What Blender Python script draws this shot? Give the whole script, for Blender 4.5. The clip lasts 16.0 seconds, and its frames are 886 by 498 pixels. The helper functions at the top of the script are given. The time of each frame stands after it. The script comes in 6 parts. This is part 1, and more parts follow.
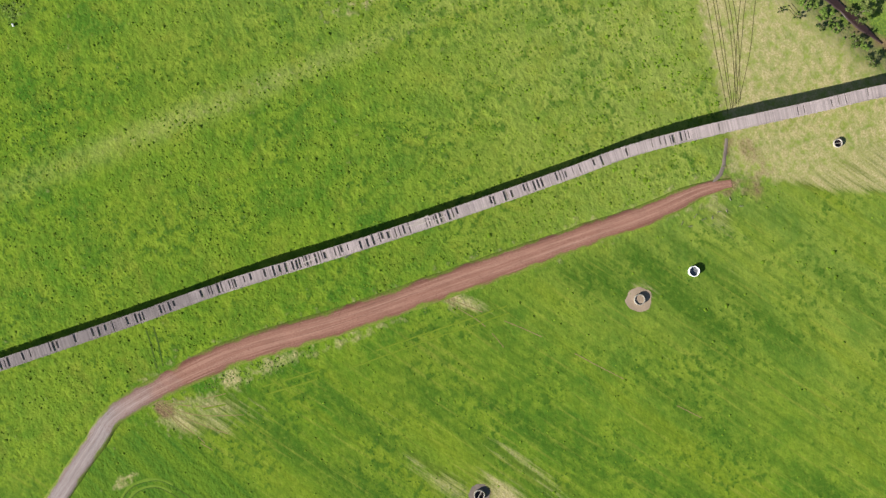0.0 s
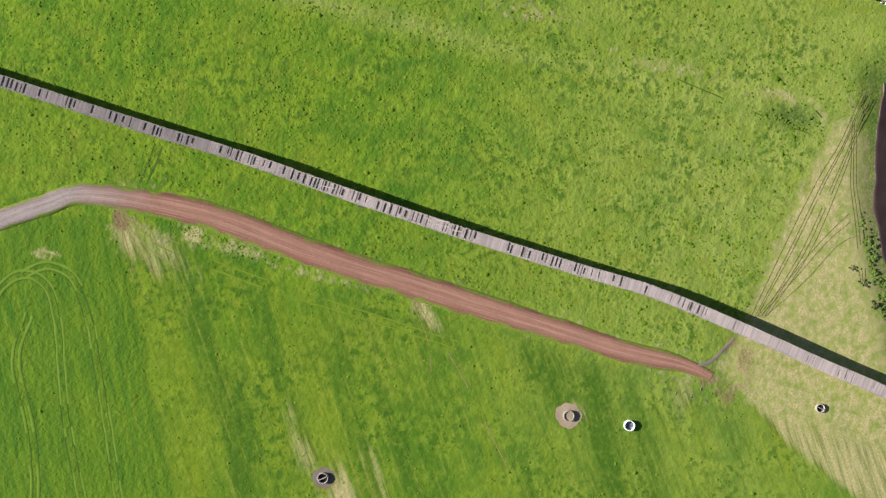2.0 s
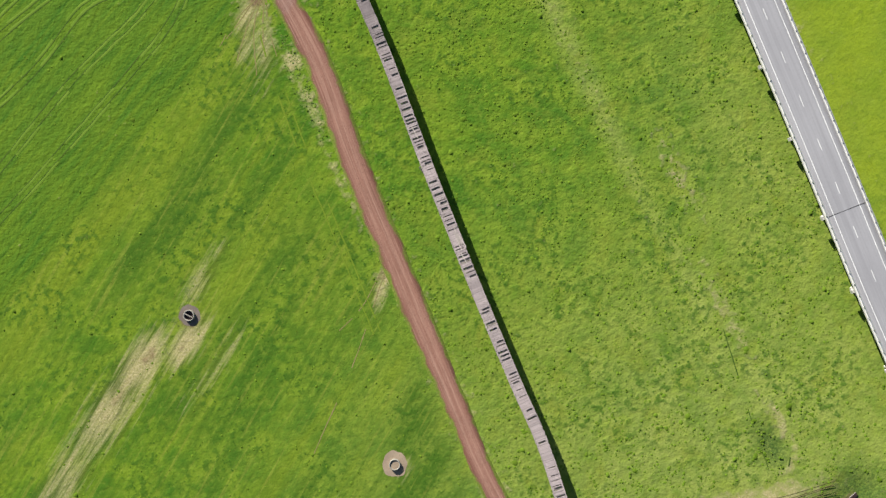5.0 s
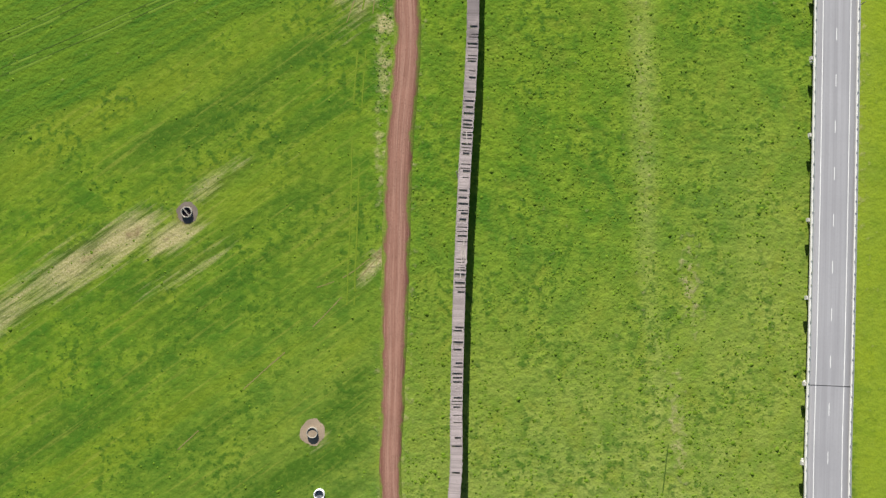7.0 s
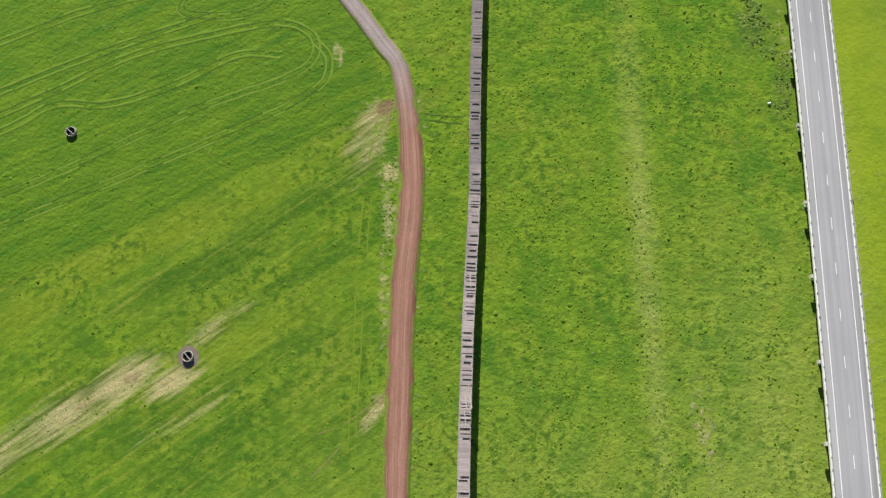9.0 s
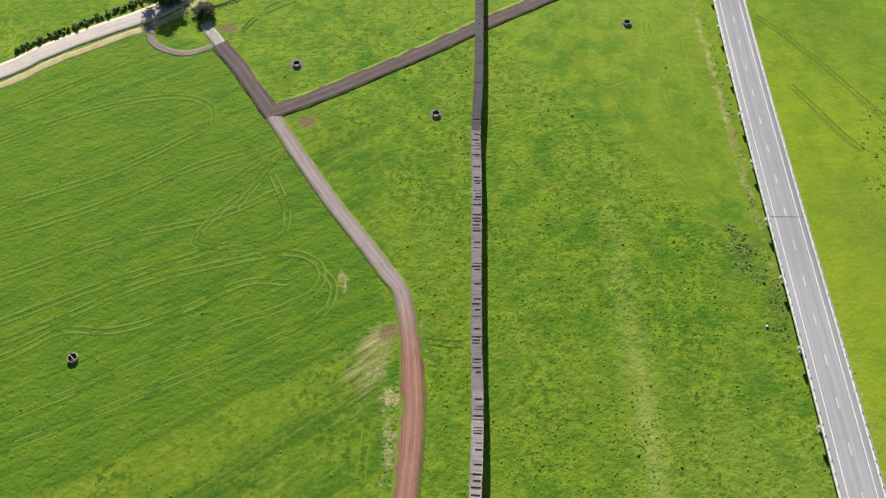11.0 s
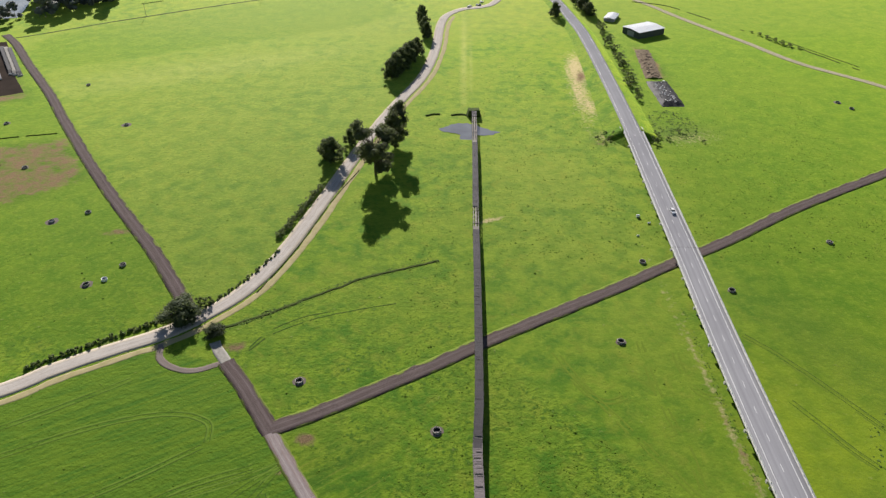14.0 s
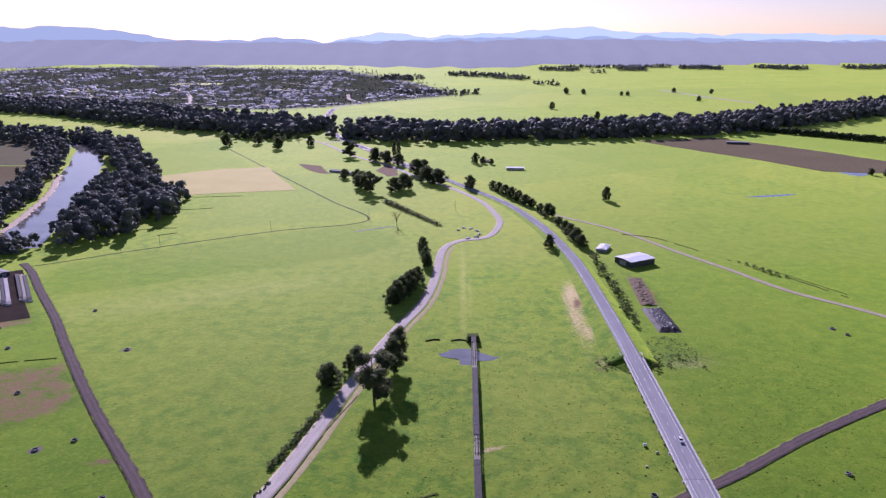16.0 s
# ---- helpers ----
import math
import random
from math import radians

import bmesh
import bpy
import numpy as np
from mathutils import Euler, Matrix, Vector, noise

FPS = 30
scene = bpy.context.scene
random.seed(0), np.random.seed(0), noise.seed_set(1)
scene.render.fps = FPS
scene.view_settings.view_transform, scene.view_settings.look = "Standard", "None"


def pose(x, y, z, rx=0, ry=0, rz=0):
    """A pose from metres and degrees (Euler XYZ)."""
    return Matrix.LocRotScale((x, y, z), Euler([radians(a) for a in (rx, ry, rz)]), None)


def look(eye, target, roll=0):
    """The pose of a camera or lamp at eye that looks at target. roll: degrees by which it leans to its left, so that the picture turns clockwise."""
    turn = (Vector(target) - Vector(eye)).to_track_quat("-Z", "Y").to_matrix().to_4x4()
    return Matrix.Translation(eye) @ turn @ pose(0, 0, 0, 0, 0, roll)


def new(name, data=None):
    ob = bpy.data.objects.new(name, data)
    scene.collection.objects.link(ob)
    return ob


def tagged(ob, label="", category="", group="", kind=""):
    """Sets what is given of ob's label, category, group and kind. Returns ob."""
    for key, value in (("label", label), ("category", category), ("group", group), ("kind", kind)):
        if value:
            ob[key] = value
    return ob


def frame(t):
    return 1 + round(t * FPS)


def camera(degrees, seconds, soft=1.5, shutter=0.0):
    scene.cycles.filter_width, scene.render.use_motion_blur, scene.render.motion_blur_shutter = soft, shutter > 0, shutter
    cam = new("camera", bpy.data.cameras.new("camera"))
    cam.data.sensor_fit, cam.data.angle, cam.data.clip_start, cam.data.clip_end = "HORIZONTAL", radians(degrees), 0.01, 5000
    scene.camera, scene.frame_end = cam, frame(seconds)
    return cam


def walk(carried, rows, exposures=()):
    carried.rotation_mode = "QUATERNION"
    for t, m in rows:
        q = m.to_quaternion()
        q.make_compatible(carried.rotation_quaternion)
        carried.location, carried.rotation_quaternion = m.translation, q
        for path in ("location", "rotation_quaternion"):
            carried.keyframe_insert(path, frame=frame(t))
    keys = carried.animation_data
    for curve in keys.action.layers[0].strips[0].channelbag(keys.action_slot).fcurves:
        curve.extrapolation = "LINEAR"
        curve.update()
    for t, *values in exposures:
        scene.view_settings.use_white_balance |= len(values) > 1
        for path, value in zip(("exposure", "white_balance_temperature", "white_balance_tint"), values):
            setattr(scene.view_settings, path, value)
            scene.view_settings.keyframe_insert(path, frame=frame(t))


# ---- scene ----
cam = camera(63.8, 16.0, soft=1.4)
# seconds, place of the drone, tilt from straight down, lean, heading
PATH = [
    (0, 0.27, -0.55, 185.34, -0.69, 0.03, -110.75),
    (0.5, 0.24, -0.32, 185.57, -0.49, 0.02, -101.97),
    (1, 0.19, 0.24, 185.59, -0.27, -0.07, -92.76),
    (1.5, -0.02, 0.68, 185.53, -0.00, -0.16, -83.28),
    (2, -0.38, 0.63, 185.42, 0.26, -0.11, -74.09),
    (2.5, -0.32, 0.30, 185.31, 0.44, 0.02, -65.00),
    (3, -0.24, 0.11, 185.28, 0.61, 0.08, -55.96),
    (3.5, -0.38, -0.03, 185.19, 0.83, 0.09, -48.12),
    (4, -0.44, 0.26, 185.27, 0.92, 0.00, -40.69),
    (4.2, -0.27, 0.17, 185.26, 0.92, 0.03, -37.49),
    (6.3, 0.67, -1.00, 185.74, 1.67, -0.21, -4.44),
    (6.5, 0.56, -1.00, 185.64, 1.72, -0.28, -2.12),
    (7, 0.51, -1.07, 185.72, 1.77, -0.32, 0.02),
    (7.5, 0.18, -1.04, 185.58, 1.79, -0.37, -0.05),
    (8, 0.31, -1.14, 185.29, 4.16, -0.26, -0.05),
    (8.5, 0.18, -0.64, 185.16, 8.47, -0.16, -0.12),
    (9, 0.27, -0.49, 185.02, 13.07, -0.05, -0.18),
    (9.5, 0.44, -0.33, 184.91, 17.65, 0.06, -0.24),
    (10, 0.34, -0.11, 184.64, 22.23, 0.07, -0.34),
    (10.2, 0.31, -0.11, 184.66, 24.04, 0.10, -0.38),
    (12.3, -0.36, -0.38, 184.37, 41.06, 0.13, -0.46),
    (12.5, -0.38, -0.50, 184.06, 42.57, 0.11, -0.46),
    (13, -0.28, -0.10, 184.31, 46.90, 0.13, -0.46),
    (13.5, -0.18, 0.27, 184.30, 51.42, 0.18, -0.47),
    (14, -0.27, 0.67, 184.31, 55.92, 0.17, -0.49),
    (14.5, -0.33, 0.89, 184.16, 60.56, 0.20, -0.50),
    (15, 0.11, 1.13, 184.17, 65.11, 0.21, -0.44),
    (15.5, -0.30, 1.72, 184.45, 69.65, 0.14, -0.50),
    (16, -0.20, 1.96, 184.49, 73.82, 0.09, -0.47),
]
walk(cam, [(t, pose(x, y, z, rx, ry, rz)) for t, x, y, z, rx, ry, rz in PATH],
     exposures=[(0.0, 1.44, 6500, 12), (8.0, 1.40, 6500, 10), (10.0, 1.43, 6500, 10), (12.5, 1.32, 6600, 14), (14.0, 1.02, 6450, 14), (15.0, 0.78, 6050, 18), (15.5, 0.67, 5550, 26), (16.0, 0.80, 5450, 52)])

# ---------------------------------------------------------------- light
SUN_UP, SUN_SIDE = 23.5, -9.0
world = bpy.data.worlds.new("sky")
scene.world = world
world.use_nodes = True
wt = world.node_tree
sky = wt.nodes.new("ShaderNodeTexSky")
sky.sky_type, sky.sun_disc = "NISHITA", False
sky.sun_elevation, sky.sun_rotation = radians(SUN_UP), radians(SUN_SIDE)
sky.air_density, sky.dust_density = 1.0, 0.35
wt.links.new(sky.outputs[0], wt.nodes["Background"].inputs[0])
wt.nodes["Background"].inputs[1].default_value = 0.046
sun = new("sun", bpy.data.lights.new("sun", "SUN"))
sun.data.energy, sun.data.angle, sun.data.color = 5.0, radians(0.53), (1.0, 0.95, 0.86)
ce, se = math.cos(radians(SUN_UP)), math.sin(radians(SUN_UP))
sun.matrix_world = look((math.sin(radians(SUN_SIDE)) * ce * 100, math.cos(radians(SUN_SIDE)) * ce * 100, se * 100), (0, 0, 0))


# ---------------------------------------------------------------- node helpers
def nd(t, kind, ins=None, **props):
    n = t.nodes.new(kind)
    if "operation" in props:
        n.operation = props["operation"]
    if "data_type" in props:
        n.data_type, n.blend_type = props["data_type"], props["blend_type"]
    if "attribute_name" in props:
        n.attribute_name = props["attribute_name"]
    if "uv_map" in props:
        n.uv_map = props["uv_map"]
    for k, v in (ins or {}).items():
        if isinstance(v, bpy.types.NodeSocket):
            t.links.new(v, n.inputs[k])
        else:
            n.inputs[k].default_value = v
    return n


def nz(t, scale, detail=3.0, vec=None, rough=0.55, dist=0.0):
    ins = {"Scale": scale, "Detail": detail, "Roughness": rough, "Distortion": dist}
    if vec is not None:
        ins["Vector"] = vec
    return nd(t, "ShaderNodeTexNoise", ins).outputs[0]


def mx(t, fac, a, b, mode="MIX"):
    n = nd(t, "ShaderNodeMix", {0: fac}, data_type="RGBA", blend_type=mode)
    for k, v in ((6, a), (7, b)):
        if isinstance(v, bpy.types.NodeSocket):
            t.links.new(v, n.inputs[k])
        else:
            n.inputs[k].default_value = (*v, 1.0)
    return n.outputs[2]


def mth(t, op, a, b=0.0, c=0.0):
    return nd(t, "ShaderNodeMath", {0: a, 1: b, 2: c}, operation=op).outputs[0]


def band(t, v, lo, hi, a=0.0, b=1.0):
    return nd(t, "ShaderNodeMapRange", {0: v, 1: lo, 2: hi, 3: a, 4: b}).outputs[0]


def blank(name):
    mt = bpy.data.materials.new(name)
    mt.use_nodes = True
    t = mt.node_tree
    return mt, t, t.nodes["Principled BSDF"]


def place_of(t):
    return nd(t, "ShaderNodeNewGeometry").outputs["Position"]


def finish(t, b, colour, rough, bump=None, strength=0.4, depth=0.1, spec=0.3):
    t.links.new(colour, b.inputs["Base Color"])
    if isinstance(rough, float):
        b.inputs["Roughness"].default_value = rough
    else:
        t.links.new(rough, b.inputs["Roughness"])
    b.inputs["Specular IOR Level"].default_value = spec
    if bump is not None:
        n = nd(t, "ShaderNodeBump", {"Height": bump, "Strength": strength, "Distance": depth})
        t.links.new(n.outputs[0], b.inputs["Normal"])


def surface(name, a, b, big=0.3, fine=4.0, rough=0.85, bump=0.05, vary=0.0, metal=0.0, spec=0.3, island=False, north=None):
    """Two tones mixed by broad stains and fine grain, with fine relief."""
    mt, t, bs = blank(name)
    p = place_of(t)
    n1, n2 = nz(t, big, 3, p), nz(t, fine, 4, p)
    col = mx(t, band(t, n1, 0.3, 0.7), a, b)
    col = mx(t, band(t, n2, 0.25, 0.75, 0.0, 0.6), col, tuple(v * 0.6 for v in a))
    if north:
        y = nd(t, "ShaderNodeSeparateXYZ", {0: p}).outputs[1]
        col = mx(t, band(t, mth(t, "ADD", y, band(t, n1, 0.3, 0.7, -14, 14)), 28, 72, 0.0, 0.85), col, north)
    if vary:
        rnd = nd(t, "ShaderNodeNewGeometry").outputs["Random Per Island"] if island else nd(t, "ShaderNodeObjectInfo").outputs["Random"]
        col = mx(t, 1.0, col, nd(t, "ShaderNodeCombineColor", {0: (g := band(t, rnd, 0, 1, 1 - vary, 1 + vary)), 1: g, 2: g}).outputs[0], "MULTIPLY")
    finish(t, bs, col, band(t, n2, 0, 1, rough - 0.08, min(1.0, rough + 0.08)), n2, 0.5, bump, spec)
    bs.inputs["Metallic"].default_value = metal
    return mt


def attr(t, name):
    return nd(t, "ShaderNodeAttribute", attribute_name=name).outputs["Fac"]


def turned(t, p, degrees, sx=1.0, sy=1.0):
    r = nd(t, "ShaderNodeMapping", {"Vector": p, "Rotation": (0, 0, radians(degrees))}).outputs[0]
    return nd(t, "ShaderNodeMapping", {"Vector": r, "Scale": (sx, sy, 1.0)}).outputs[0]


# ---------------------------------------------------------------- materials
def pasture():
    mt, t, bs = blank("pasture grass")
    p = place_of(t)
    crop, dry, mud, shine, west = (attr(t, k) for k in ("crop", "dry", "mud", "lush", "west"))
    wan = attr(t, "wan")
    wide, mid, tuft, blade = nz(t, 0.016, 4, p), nz(t, 0.10, 5, p, 0.6), nz(t, 0.42, 2.5, p, 0.6), nz(t, 2.0, 3, p, 0.6)
    patch, knob = nz(t, 0.17, 3, p, 0.6, 0.6), nz(t, 0.95, 1.5, p, 0.5)
    col = mx(t, band(t, mid, 0.40, 0.58), (0.036, 0.100, 0.008), (0.096, 0.162, 0.011))
    col = mx(t, band(t, wide, 0.44, 0.60, 0.0, 0.6), col, (0.110, 0.162, 0.014))
    # thinner, paler grass; far paddocks each of their own tone, some paled as haze
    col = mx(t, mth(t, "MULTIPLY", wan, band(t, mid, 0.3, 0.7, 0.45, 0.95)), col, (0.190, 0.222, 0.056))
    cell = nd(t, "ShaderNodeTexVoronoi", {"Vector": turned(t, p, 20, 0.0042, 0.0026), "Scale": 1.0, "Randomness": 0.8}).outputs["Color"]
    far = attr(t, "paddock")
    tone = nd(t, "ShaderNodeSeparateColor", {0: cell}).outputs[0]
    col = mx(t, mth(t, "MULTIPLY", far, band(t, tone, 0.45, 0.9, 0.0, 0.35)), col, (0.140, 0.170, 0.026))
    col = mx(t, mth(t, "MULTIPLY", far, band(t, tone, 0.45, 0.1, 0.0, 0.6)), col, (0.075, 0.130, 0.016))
    # patches of other grasses: olive, cool green and yellowish
    other = nz(t, 0.13, 3, turned(t, p, 70), 0.6, 0.5)
    near_by = mth(t, "SUBTRACT", 1.0, mth(t, "MULTIPLY", west, 0.6))
    col = mx(t, mth(t, "MULTIPLY", near_by, band(t, patch, 0.50, 0.68, 0.0, 0.45)), col, (0.056, 0.125, 0.009))
    col = mx(t, mth(t, "MULTIPLY", near_by, band(t, other, 0.52, 0.70, 0.0, 0.55)), col, (0.126, 0.154, 0.018))
    col = mx(t, mth(t, "MULTIPLY", near_by, band(t, patch, 0.46, 0.30, 0.0, 0.4)), col, (0.140, 0.205, 0.020))
    # mown swathes and fine tine lines that run slantwise over the western pasture
    swathe = nz(t, 1.0, 4, turned(t, p, -33, 0.010, 0.085), 0.6)
    tine = nz(t, 1.0, 3, turned(t, p, -36, 0.035, 0.75), 0.6)
    col = mx(t, mth(t, "MULTIPLY", west, band(t, swathe, 0.50, 0.36, 0.0, 0.9)), col, (0.034, 0.082, 0.008))
    col = mx(t, mth(t, "MULTIPLY", west, band(t, swathe, 0.50, 0.64, 0.0, 0.7)), col, (0.108, 0.152, 0.011))
    col = mx(t, mth(t, "MULTIPLY", west, band(t, tine, 0.54, 0.66, 0.0, 0.45)), col, (0.040, 0.080, 0.008))
    col = mx(t, mth(t, "MULTIPLY", west, band(t, tine, 0.44, 0.34, 0.0, 0.4)), col, (0.170, 0.190, 0.030))
    col = mx(t, mth(t, "MULTIPLY", attr(t, "deep"), band(t, mid, 0.3, 0.7, 0.75, 0.45)), col, (0.050, 0.108, 0.006))
    col = mx(t, mth(t, "MULTIPLY", attr(t, "bright"), band(t, mid, 0.3, 0.7, 0.4, 0.8)), col, (0.150, 0.205, 0.010))
    # clumps: shade of the hollows and sunlit tips, mixed into the colour by noise
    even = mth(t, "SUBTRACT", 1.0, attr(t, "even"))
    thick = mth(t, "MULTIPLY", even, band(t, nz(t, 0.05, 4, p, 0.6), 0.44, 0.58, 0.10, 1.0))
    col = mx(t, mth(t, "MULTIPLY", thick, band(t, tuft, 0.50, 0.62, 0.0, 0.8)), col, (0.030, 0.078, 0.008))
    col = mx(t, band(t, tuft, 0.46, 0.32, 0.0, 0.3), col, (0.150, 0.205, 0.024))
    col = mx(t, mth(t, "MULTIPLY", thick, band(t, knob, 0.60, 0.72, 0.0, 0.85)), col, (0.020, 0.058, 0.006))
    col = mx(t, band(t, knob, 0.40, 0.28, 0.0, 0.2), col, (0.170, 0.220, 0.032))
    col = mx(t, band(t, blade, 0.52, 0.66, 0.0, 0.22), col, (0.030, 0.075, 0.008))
    # sown crop with drilled lines
    rows = nz(t, 1.0, 4, turned(t, p, -28, 0.02, 0.55), 0.65)
    cc = mx(t, band(t, rows, 0.36, 0.64), (0.031, 0.089, 0.009), (0.072, 0.131, 0.010))
    cc = mx(t, band(t, mid, 0.38, 0.7, 0.0, 0.55), cc, (0.090, 0.145, 0.011))
    cc = mx(t, band(t, blade, 0.52, 0.75, 0.0, 0.5), cc, (0.028, 0.066, 0.009))
    edge = mth(t, "ADD", crop, band(t, tuft, 0, 1, -0.35, 0.35))
    col = mx(t, band(t, edge, 0.3, 0.7), col, cc)
    # dry straw, bare earth
    straw = mx(t, band(t, blade, 0.35, 0.65), (0.205, 0.190, 0.072), (0.335, 0.292, 0.160))
    streak = nz(t, 1.0, 4, turned(t, p, -35, 0.05, 0.7), 0.65)
    grain = mth(t, "ADD", mth(t, "MULTIPLY", west, mth(t, "SUBTRACT", streak, tuft)), tuft)
    d2 = mth(t, "ADD", dry, band(t, grain, 0.15, 0.85, -0.6, 0.6))
    split = mth(t, "MULTIPLY", mth(t, "MULTIPLY", west, band(t, dry, 0.1, 0.5)), band(t, streak, 0.50, 0.42))
    col = mx(t, mth(t, "MULTIPLY", split, 0.6), col, (0.040, 0.055, 0.012))
    col = mx(t, band(t, d2, 0.30, 0.85, 0.0, 0.92), col, straw)
    # ranker growth
    col = mx(t, mth(t, "MULTIPLY", shine, band(t, blade, 0.30, 0.55)), col, (0.036, 0.070, 0.016))
    earth = mx(t, band(t, blade, 0.3, 0.7), (0.078, 0.052, 0.028), (0.175, 0.128, 0.068))
    m2 = mth(t, "ADD", mud, mth(t, "ADD", band(t, tuft, 0, 1, -0.3, 0.3), band(t, mid, 0.3, 0.7, -0.3, 0.3)))
    col = mx(t, band(t, m2, 0.35, 0.75), col, earth)
    # the town's gardens, yards and streets
    built = attr(t, "built")
    plots = nz(t, 0.02, 4, p, 0.65)
    col = mx(t, band(t, built, 0.2, 0.8), col, mx(t, band(t, plots, 0.4, 0.62), (0.036, 0.046, 0.030), (0.074, 0.080, 0.058)))
    h = mth(t, "ADD", mth(t, "MULTIPLY", tuft, 1.0), mth(t, "ADD", mth(t, "MULTIPLY", knob, 0.5), mth(t, "MULTIPLY", blade, 0.2)))
    h = mth(t, "MULTIPLY", h, band(t, even, 0.0, 1.0, 0.35, 1.0))
    h = mth(t, "MULTIPLY", h, band(t, west, 0.0, 1.0, 1.0, 0.6))
    finish(t, bs, col, 0.85, h, 1.0, 0.32, 0.025)
    # sheen tint turns paler with distance, standing for haze over the grass
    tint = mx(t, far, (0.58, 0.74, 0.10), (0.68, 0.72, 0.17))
    tint = mx(t, band(t, dry, 0.3, 0.8), tint, (0.76, 0.68, 0.34))
    tint = mx(t, mud, tint, (0.32, 0.24, 0.14))
    own = mx(t, 1.0, col, (5.9, 4.7, 5.5), "MULTIPLY")
    t.links.new(mx(t, 0.7, tint, own), bs.inputs["Sheen Tint"])
    t.links.new(band(t, built, 0.0, 1.0, 0.025, 0.0), bs.inputs["Specular IOR Level"])
    bs.inputs["Sheen Roughness"].default_value = 0.42
    t.links.new(band(t, mth(t, "MAXIMUM", built, mth(t, "MULTIPLY", mud, 0.7)), 0.0, 1.0, 0.66, 0.04), bs.inputs["Sheen Weight"])
    return mt


def wheel_road(name, mid_tone, edge_tone, rut_tone, rut, half, relief=0.05, second=None, margin=True):
    """A dirt road: rutted along its length, paler wheel lines, rougher margins."""
    mt, t, bs = blank(name)
    p = place_of(t)
    dark_mid, pale_mid = tuple(v * 0.55 for v in mid_tone), tuple(v * 0.8 for v in mid_tone)
    if second:
        # the gravel turns from one kind to the other round the bend
        y = nd(t, "ShaderNodeSeparateXYZ", {0: p}).outputs[1]
        k = band(t, mth(t, "ADD", y, band(t, nz(t, 0.2, 3, p), 0, 1, -8, 8)), 76, 100)
        pale_mid = mx(t, k, pale_mid, tuple(v * 0.8 for v in second[0]))
        mid_tone, edge_tone, rut_tone = (mx(t, k, a, b) for a, b in zip((mid_tone, edge_tone, rut_tone), second))
    uv = nd(t, "ShaderNodeUVMap", uv_map="run").outputs[0]
    u = nd(t, "ShaderNodeSeparateXYZ", {0: uv}).outputs[0]
    long = nz(t, 1.0, 3, nd(t, "ShaderNodeMapping", {"Vector": uv, "Scale": (2.7, 0.022, 1)}).outputs[0], 0.65, 0.4)
    thin = nz(t, 1.0, 2, nd(t, "ShaderNodeMapping", {"Vector": uv, "Scale": (7.0, 0.06, 1)}).outputs[0], 0.6)
    fine, patch = nz(t, 2.2, 4, p, 0.7), nz(t, 0.16, 3, p)
    col = mx(t, band(t, patch, 0.3, 0.7), mid_tone, pale_mid)
    off = mth(t, "ABSOLUTE", mth(t, "SUBTRACT", mth(t, "ABSOLUTE", u), rut))
    wheel = mth(t, "MULTIPLY", band(t, off, 0.6, 0.1, 0.0, 0.75), band(t, long, 0.40, 0.62))
    col = mx(t, wheel, col, rut_tone)
    away = mth(t, "ADD", mth(t, "ABSOLUTE", u), band(t, fine, 0, 1, -0.5, 0.5))
    col = mx(t, band(t, away, half - 1.7, half - 0.5, 0, 0.95), col, edge_tone)
    col = mx(t, band(t, long, 0.52, 0.64, 0.0, 0.65), col, dark_mid)
    col = mx(t, band(t, thin, 0.54, 0.66, 0.0, 0.5), col, rut_tone)
    col = mx(t, band(t, thin, 0.46, 0.36, 0.0, 0.45), col, dark_mid)
    col = mx(t, band(t, fine, 0.52, 0.72, 0.0, 0.6), col, tuple(v * 0.7 for v in dark_mid))
    if margin:
        # grass creeping in from both sides
        creep = mth(t, "ADD", mth(t, "ABSOLUTE", u), band(t, nz(t, 0.16, 2, p, 0.5), 0.3, 0.7, -0.75, 0.75))
        creep = mth(t, "ADD", creep, band(t, nz(t, 3.2, 4, p, 0.7), 0.3, 0.7, -0.4, 0.4))
        turf = mx(t, band(t, fine, 0.35, 0.65), (0.060, 0.110, 0.010), (0.150, 0.175, 0.035))
        col = mx(t, band(t, creep, half - 0.85, half - 0.15), col, turf)
    finish(t, bs, col, 0.95, mth(t, "ADD", long, mth(t, "MULTIPLY", fine, 0.5)), 0.6, relief, 0.05)
    return mt


def asphalt_mat():
    mt, t, bs = blank("worn asphalt")
    p = place_of(t)
    uv = nd(t, "ShaderNodeUVMap", uv_map="run").outputs[0]
    long = nz(t, 1.0, 3, nd(t, "ShaderNodeMapping", {"Vector": uv, "Scale": (0.9, 0.012, 1)}).outputs[0], 0.6)
    fine, patch = nz(t, 2.0, 4, p, 0.7), nz(t, 0.05, 3, p)
    col = mx(t, band(t, long, 0.35, 0.65), (0.228, 0.226, 0.236), (0.288, 0.286, 0.297))
    col = mx(t, band(t, patch, 0.35, 0.65, 0.0, 0.35), col, (0.19, 0.188, 0.20))
    col = mx(t, band(t, fine, 0.5, 0.8, 0.0, 0.3), col, (0.14, 0.14, 0.15))
    finish(t, bs, col, 1.0, fine, 0.3, 0.02, 0.0)
    return mt


def water_mat(name, tone, rough=0.06):
    mt, t, bs = blank(name)
    p = place_of(t)
    n1, n2 = nz(t, 0.05, 3, p), nz(t, 0.9, 3, p)
    finish(t, bs, mx(t, band(t, n1, 0.35, 0.65), tone, tuple(v * 0.6 for v in tone)), rough, n2, 0.06, 0.03, 1.0)
    return mt


